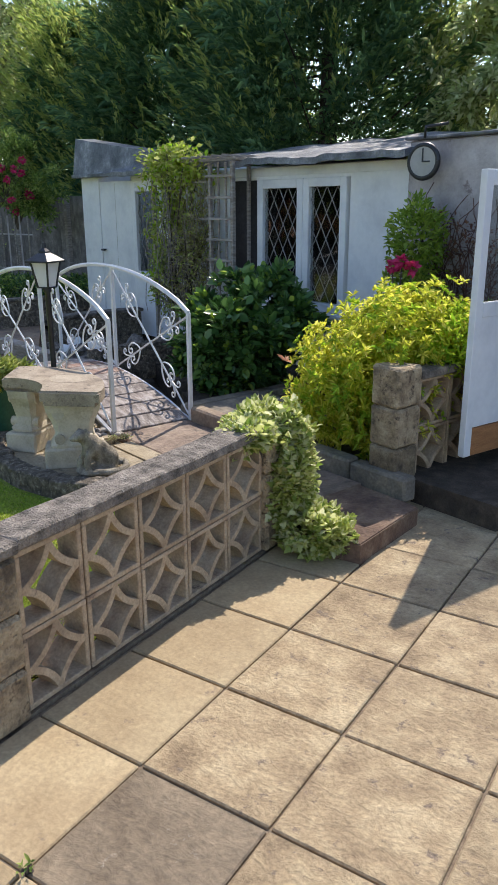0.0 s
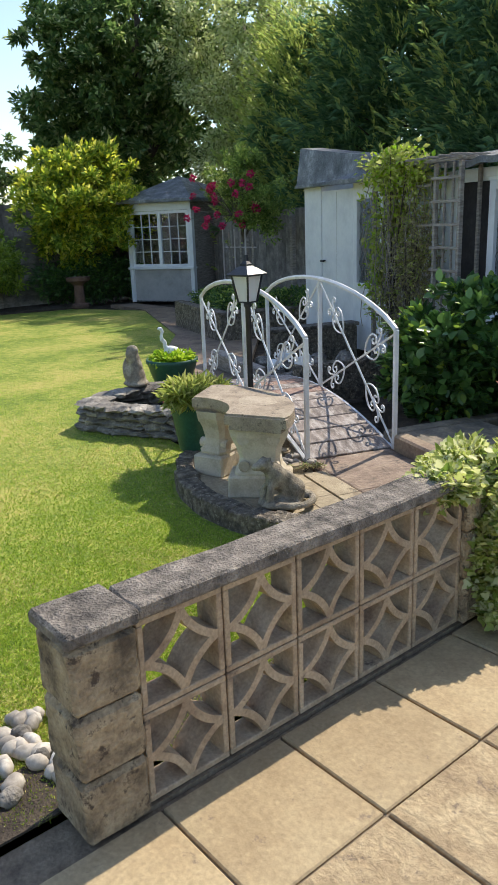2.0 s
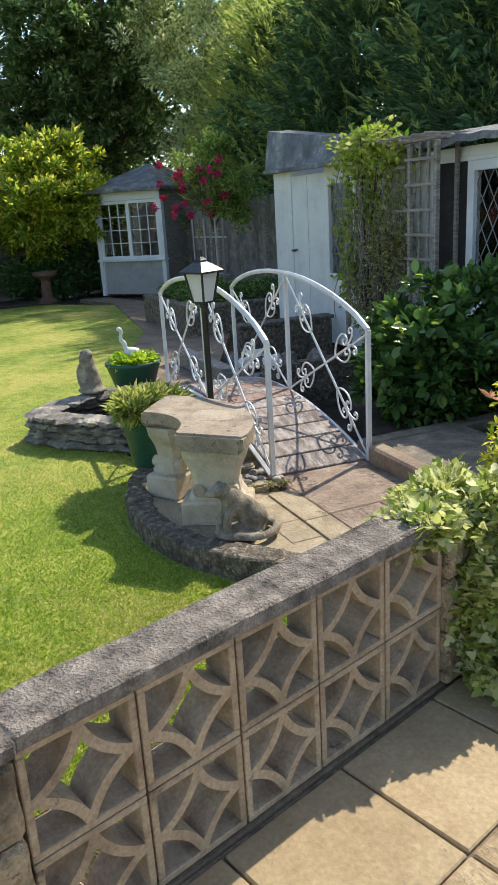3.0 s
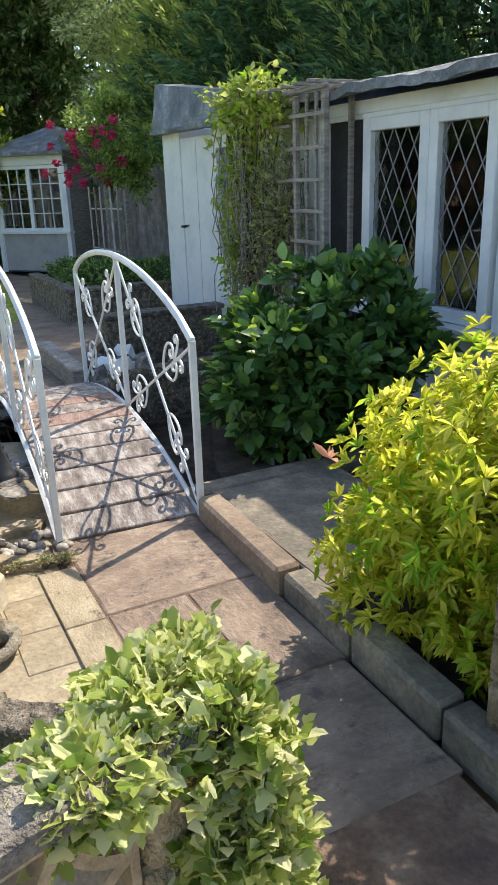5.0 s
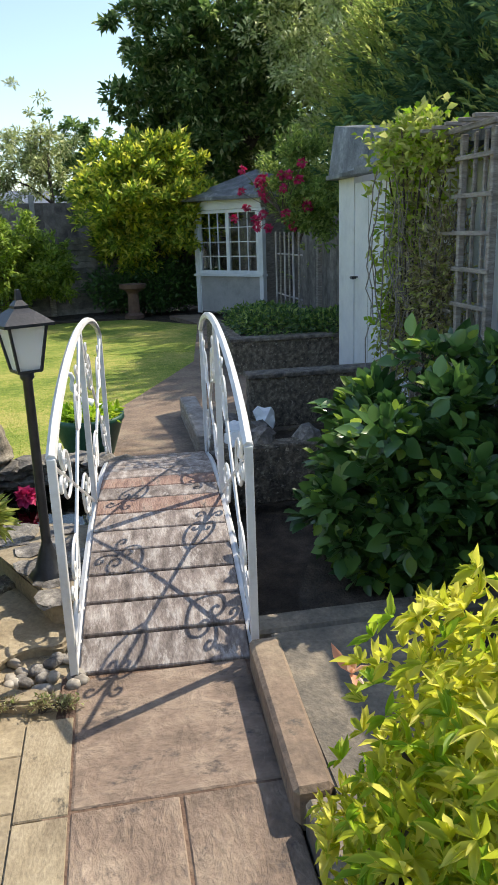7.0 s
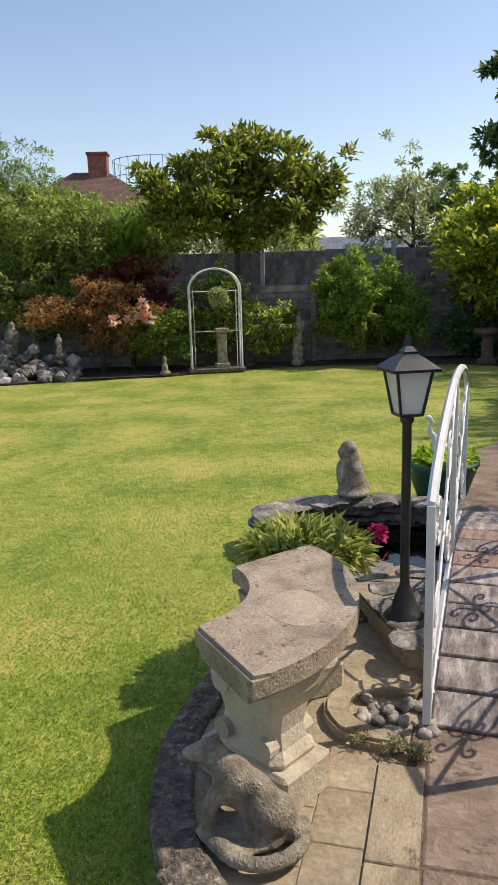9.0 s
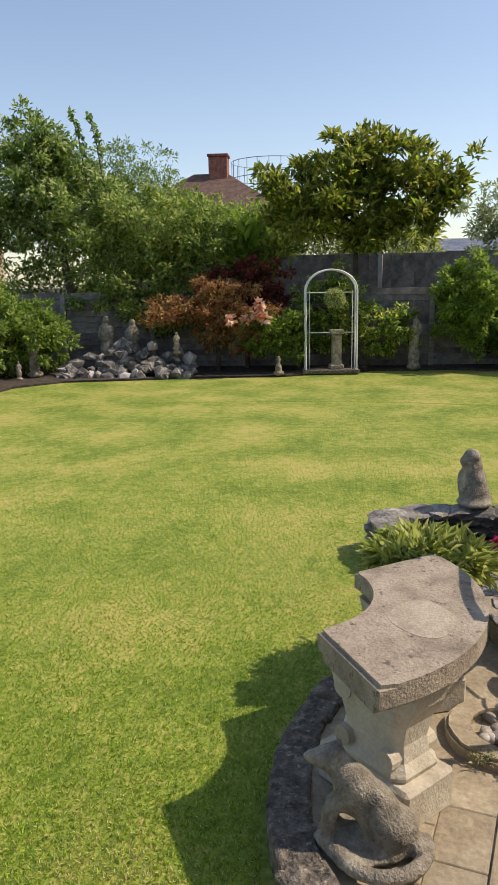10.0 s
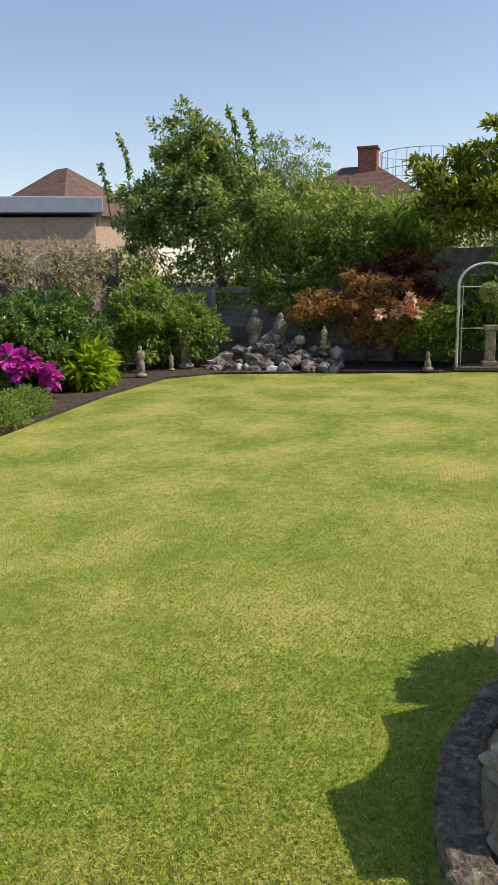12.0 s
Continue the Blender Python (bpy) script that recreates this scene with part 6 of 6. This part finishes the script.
statue("otter_statue", (-1.77, 3.715, 0.115), 0, [(0.02, 0.035, 0.07, 0.07, 0.08, 0.07), (0.0, 0.0, 0.115, 0.06, 0.065, 0.075), (-0.01, -0.06, 0.155, 0.058, 0.06, 0.08), (-0.02, -0.09, 0.205, 0.045, 0.045, 0.045), (-0.03, -0.125, 0.235, 0.045, 0.052, 0.038), (-0.04, -0.17, 0.228, 0.028, 0.035, 0.024), (0.005, -0.11, 0.27, 0.014, 0.014, 0.016), (-0.06, -0.1, 0.268, 0.014, 0.014, 0.016), (0.02, -0.13, 0.07, 0.024, 0.026, 0.07), (-0.05, -0.12, 0.06, 0.024, 0.026, 0.06), (0.0, -0.03, 0.01, 0.12, 0.15, 0.022)] + tail, "weathered stone animal figure curled beside the bench")
statue("monkey_statue", (-4.56, 4.5, 0.25), 200, [(0, 0, 0.02, 0.13, 0.11, 0.03), (0.06, 0.01, 0.14, 0.05, 0.08, 0.12), (0, 0, 0.08, 0.085, 0.1, 0.1), (0.0, 0.005, 0.17, 0.075, 0.075, 0.1), (0.0, 0.02, 0.25, 0.06, 0.07, 0.07), (-0.01, 0.03, 0.32, 0.058, 0.052, 0.048), (0.04, -0.06, 0.15, 0.035, 0.045, 0.08), (0.0, 0.08, 0.29, 0.03, 0.03, 0.04), (0.0, -0.08, 0.05, 0.05, 0.04, 0.04)], "weathered stone animal figure on the pond edge")
pot_profile = [(0.11, 0), (0.12, 0.01), (0.165, 0.3), (0.185, 0.31), (0.185, 0.35), (0.165, 0.35), (0.15, 0.31)]
pot = place("plant_pot", (-3.0, 4.01, 0.1), 0, "dark green plastic pot of strappy green leaves beside the bench", "plant pot")
bm = bmesh.new()
lathe(bm, pot_profile, 22)
part("pot", bm, GREEN_PLASTIC, pot, smooth=True)
p, o = cloud([(0, 0, 0.39, 0.2, 0.2, 0.07), (0.06, -0.14, 0.39, 0.1, 0.1, 0.05), (0.02, 0.14, 0.37, 0.1, 0.12, 0.06)], 2600, 0.95)
leaves("plant", p, o, 0.085, L_VINE, pot, 0.13, 0.8, -0.1, outline=LANCE)
bowl = place("planter_bowl", (-5.08, 5.24, 0.03), 0, "green round planter with a heron figure by the pond", "planter")
bm = bmesh.new()
lathe(bm, [(0.16, 0), (0.17, 0.02), (0.245, 0.25), (0.26, 0.27), (0.26, 0.3), (0.235, 0.3), (0.22, 0.26)], 22)
part("bowl", bm, GREEN_PLASTIC, bowl, smooth=True)
p, o = cloud([(0, 0, 0.3, 0.2, 0.2, 0.04)], 800, 0.9)
leaves("plant", p, o, 0.07, L_LIME, bowl, 0.5, 0.6)
statue("heron_statue", (-5.08, 5.24, 0.3), 250, [(0, 0, 0.1, 0.08, 0.045, 0.06), (0.06, 0, 0.17, 0.025, 0.02, 0.06), (0.09, 0, 0.24, 0.02, 0.02, 0.05), (0.08, 0, 0.3, 0.02, 0.018, 0.03), (0.1, 0, 0.33, 0.03, 0.022, 0.02), (-0.09, 0, 0.08, 0.05, 0.03, 0.03)], "white heron figure standing in the planter", WHITE)
statue("nymph_statue", (-13.95, 5.2, 0.02), 0, [(0, 0, 0.06, 0.13, 0.13, 0.08), (0, 0, 0.25, 0.1, 0.11, 0.22), (0, 0, 0.5, 0.085, 0.1, 0.2), (0, 0, 0.7, 0.08, 0.12, 0.12), (0, 0.1, 0.75, 0.04, 0.05, 0.1), (0, 0.02, 0.86, 0.06, 0.06, 0.08)], "grey cast-stone figure against the fence")
statue("gnome_statue", (-13.1, 2.77, 0.02), 0, [(0, 0, 0.05, 0.1, 0.1, 0.05), (0, 0, 0.14, 0.06, 0.06, 0.1), (0, 0, 0.28, 0.04, 0.04, 0.08)], "small stone figure at the lawn edge")
for loc, s, lab in (((-12.95, -1.6, 0.02), 1.25, "pale standing stone figure in the border"), ((-11.6, -1.9, 0.02), 0.9, "small stone figure beside the lawn"), ((-13.2, 0.95, 0.4), 0.65, "small stone figure on the rockery"), ((-12.6, -1.75, 0.02), 0.55, "little stone figure at the border edge"), ((-14.0, -0.05, 0.02), 1.6, "stone figure behind the rockery"), ((-14.0, -0.55, 0.02), 1.7, "tall stone figure behind the rockery")):
    statue("garden_statue", loc, 30, [(0, 0, 0.05 * s, 0.12 * s, 0.12 * s, 0.06 * s), (0, 0, 0.22 * s, 0.08 * s, 0.09 * s, 0.16 * s), (0, 0, 0.42 * s, 0.07 * s, 0.1 * s, 0.12 * s), (0, 0, 0.57 * s, 0.045 * s, 0.045 * s, 0.055 * s)], lab)
rockery = place("rockery", (-13.3, 0.1, 0), 0, "heap of jagged grey and white rocks at the lawn's far edge", "rockery")
random.seed(21)
for k in range(95):
    y = random.uniform(-1.3, 1.15)
    x = random.uniform(-0.25, 0.45)
    z = 0.05 + max(0, 0.5 - 0.9 * abs(x + 0.1) - 0.22 * abs(y)) * random.uniform(0.6, 1.3)
    bm = bmesh.new()
    lump(bm, (x, y, z), (random.uniform(0.07, 0.16), random.uniform(0.08, 0.17), random.uniform(0.06, 0.14)), 0.45, 1, k, random.uniform(0, 3))
    part("rock", bm, ROCK if k % 13 else RENDER_WALL, rockery)

# ---- white arch in the border ----
arch = place("garden_arch", (-13.5, 3.68, 0.02), 96, "white-painted metal garden arch in the border", "garden arch")
for x in (-0.45, -0.38, 0.38, 0.45):
    for y in (-0.12, 0.12) if abs(x) > 0.4 else (0,):
        bm = bmesh.new()
        tube(bm, [(x, y, 0), (x, y, 1.45)], 0.015 if abs(x) > 0.4 else 0.007, 6)
        part("upright", bm, WHITE_METAL, arch)
for y in (-0.12, 0.12):
    bm = bmesh.new()
    tube(bm, [(0.45 * math.cos(math.pi * k / 14), y, 1.45 + 0.36 * math.sin(math.pi * k / 14)) for k in range(15)], 0.016, 6)
    part("hoop", bm, WHITE_METAL, arch)
bm = bmesh.new()
for z in (0.72, 1.42):
    tube(bm, [(-0.42, 0, z), (0.42, 0, z)], 0.008, 5)
part("cross_rail", bm, WHITE_METAL, arch)["kind"] = "stuff"
bm = bmesh.new()
box(bm, -0.5, 0.5, -0.18, 0.18, 0, 0.07, 0.01)
part("base_slab", bm, EDGE_STONE, arch)
ped = place("pedestal", (-13.55, 3.78, 0.09), 10, "square cast-stone pedestal under the garden arch", "pedestal")
bm = bmesh.new()
box(bm, -0.12, 0.12, -0.12, 0.12, 0, 0.08, 0.01)
box(bm, -0.08, 0.08, -0.08, 0.08, 0.08, 0.62, 0.01)
box(bm, -0.12, 0.12, -0.12, 0.12, 0.62, 0.7, 0.01)
part("shaft", bm, STATUE, ped)
ball = shrub("topiary_ball", [(-13.55, 3.75, 1.33, 0.17, 0.17, 0.17)], 1800, 0.04, L_OLIVE, "clipped hanging ball of foliage in the arch", shell=0.2, lumps=0.05)
urn = place("stone_urn", (-13.3, 8.55, 0.02), 0, "stone bird bath in the shade of the shrub", "bird bath")
bm = bmesh.new()
lathe(bm, [(0.18, 0), (0.18, 0.06), (0.11, 0.1), (0.1, 0.45), (0.14, 0.5), (0.24, 0.55), (0.25, 0.62), (0.2, 0.6)], 14)
part("basin", bm, TERRACOTTA, urn)
blossoms("water_lily", [(-4.13, 4.58, 0.13), (-4.15, 4.57, 0.13)], 0.05, FLOWER_RED, "single deep pink water lily in the pond")


# ---- pieces of the floors ----
bm = bmesh.new()
box(bm, -0.2255, 0.2255, -0.2255, 0.2255, -0.03, 0.0, 0.005)
slab0 = part("slab", bm, SLAB, patio)
slab0.matrix_basis = pose(0.23, 2.23, 0)
for i in range(-1, 8):
    for j in range(-8, 11):
        if (i, j) == (0, 0):
            continue
        w = 0.97 if i == -1 else 1.0
        x = 0.23 + 0.46 * i + (0.007 if i == -1 else 0)
        y = 2.23 + 0.46 * j
        m = pose(x + random.uniform(-0.0015, 0.0015), y + random.uniform(-0.0015, 0.0015), random.uniform(-0.002, 0.002), random.uniform(-0.2, 0.2), random.uniform(-0.2, 0.2), random.uniform(-0.3, 0.3)) @ Matrix.Diagonal((w, 1, 1, 1))
        share("slab", slab0, m, patio, SLAB_GREY if (i, j) in ((0, -1), (3, -4)) else (SLAB_SMOOTH if i == -1 or (i, j) in ((2, 6), (4, -2)) else None))

# flags of the raised path, imprinted and pinkish, and the small paving of the terrace
flag0 = None
for x0, x1, y0, y1 in ((-2.215, -1.6, -0.285, 0.3), (-1.59, -0.99, -0.285, 0.005), (-1.59, -0.99, 0.015, 0.3), (-0.98, -0.45, -0.3, 0.29)):
    m = PF @ pose((x0 + x1) / 2, (y0 + y1) / 2, 0.109) @ Matrix.Diagonal(((x1 - x0) / 0.5, (y1 - y0) / 0.3, 1, 1))
    if flag0 is None:
        bm = bmesh.new()
        box(bm, -0.25, 0.25, -0.15, 0.15, -0.02, 0.0, 0.004)
        flag0 = part("flagstone", bm, FLAG, path)
        flag0.matrix_basis = m
    else:
        share("flagstone", flag0, m, path)
for i in range(4):
    share("flagstone", flag0, PF @ pose(-1.8 + 0.43 * i, -0.364, 0.107) @ Matrix.Diagonal((0.85, 0.48, 1, 1)), path, PAVING)
tile0 = None
for i in range(-7, 5):
    for j in range(0, 8):
        p = PF @ Vector((-1.75 + 0.235 * i + (0.1 if j % 2 else 0), -0.52 - 0.16 * j, 0.099))
        if math.hypot(p.x + 2.0, p.y - 4.65) > 1.02 or (p.x < -2.15 and p.y > 4.2):
            continue
        if -1.75 + 0.235 * i < -2.02:
            continue
        m = pose(p.x, p.y, p.z, 0, 0, -17.6 + random.uniform(-0.6, 0.6))
        if tile0 is None:
            bm = bmesh.new()
            box(bm, -0.1163, 0.1163, -0.079, 0.079, -0.012, 0.0, 0.003)
            tile0 = part("paver", bm, PAVING, pad)
            tile0.matrix_basis = m
        else:
            share("paver", tile0, m, pad)


# ---- grass ----
def inside(x, y, poly):
    hit = np.zeros(len(x), bool)
    for (x0, y0), (x1, y1) in zip(poly, poly[1:] + poly[:1]):
        hit ^= ((y0 > y) != (y1 > y)) & (x < (x1 - x0) * (y - y0) / (y1 - y0 + 1e-12) + x0)
    return hit


n = 700000
dist = 0.6 + np.minimum(rng.exponential(2.2, n), 10)
ang = rng.uniform(radians(120), radians(235), n)
gx, gy = 0.3 + dist * np.cos(ang), 3.0 + dist * np.sin(ang)
keep = inside(gx, gy, LAWN_EDGE) & (np.hypot(gx + 2.0, gy - 4.65) > 1.27) & ~inside(gx + 3.75, gy - 4.62, [(1.08 * q.x, 1.08 * q.y) for q in around])
gx, gy = gx[keep][:300000], gy[keep][:300000]
pts = np.stack([gx, gy, np.full(len(gx), -0.002)], 1)
# straw-coloured in patches, green between them
patchy = np.sin(1.1 * gx + 2.0 * np.sin(0.9 * gy)) * np.cos(1.7 * gy + 1.3 * np.sin(1.4 * gx)) + 0.6 * np.sin(3.1 * gx + 2.2 * gy + np.sin(4 * gx)) + 0.5 * np.sin(6.3 * gy - 4.1 * gx + 2 * np.sin(2.3 * gy))
dry = rng.random(len(gx)) < 0.06 + 0.62 / (1 + np.exp(-3.2 * (patchy - 0.45)))
for which, mat, name, text in ((~dry, L_GRASS, "grass", "short mown green lawn grass blades"), (dry, L_STRAW, "dry_grass", "dry straw-coloured blades in the lawn")):
    leaves(name, pts[which], np.tile([0, 0, 1.0], (int(which.sum()), 1)), 0.015, mat, None, 0.22, 1.0, kind="stuff", label=text)
shrub("weed_tuft", [(0.01, 1.55, 0.006, 0.03, 0.03, 0.012)], 260, 0.02, L_MID, "small green weed in a joint of the patio", "weed", shell=0.9)
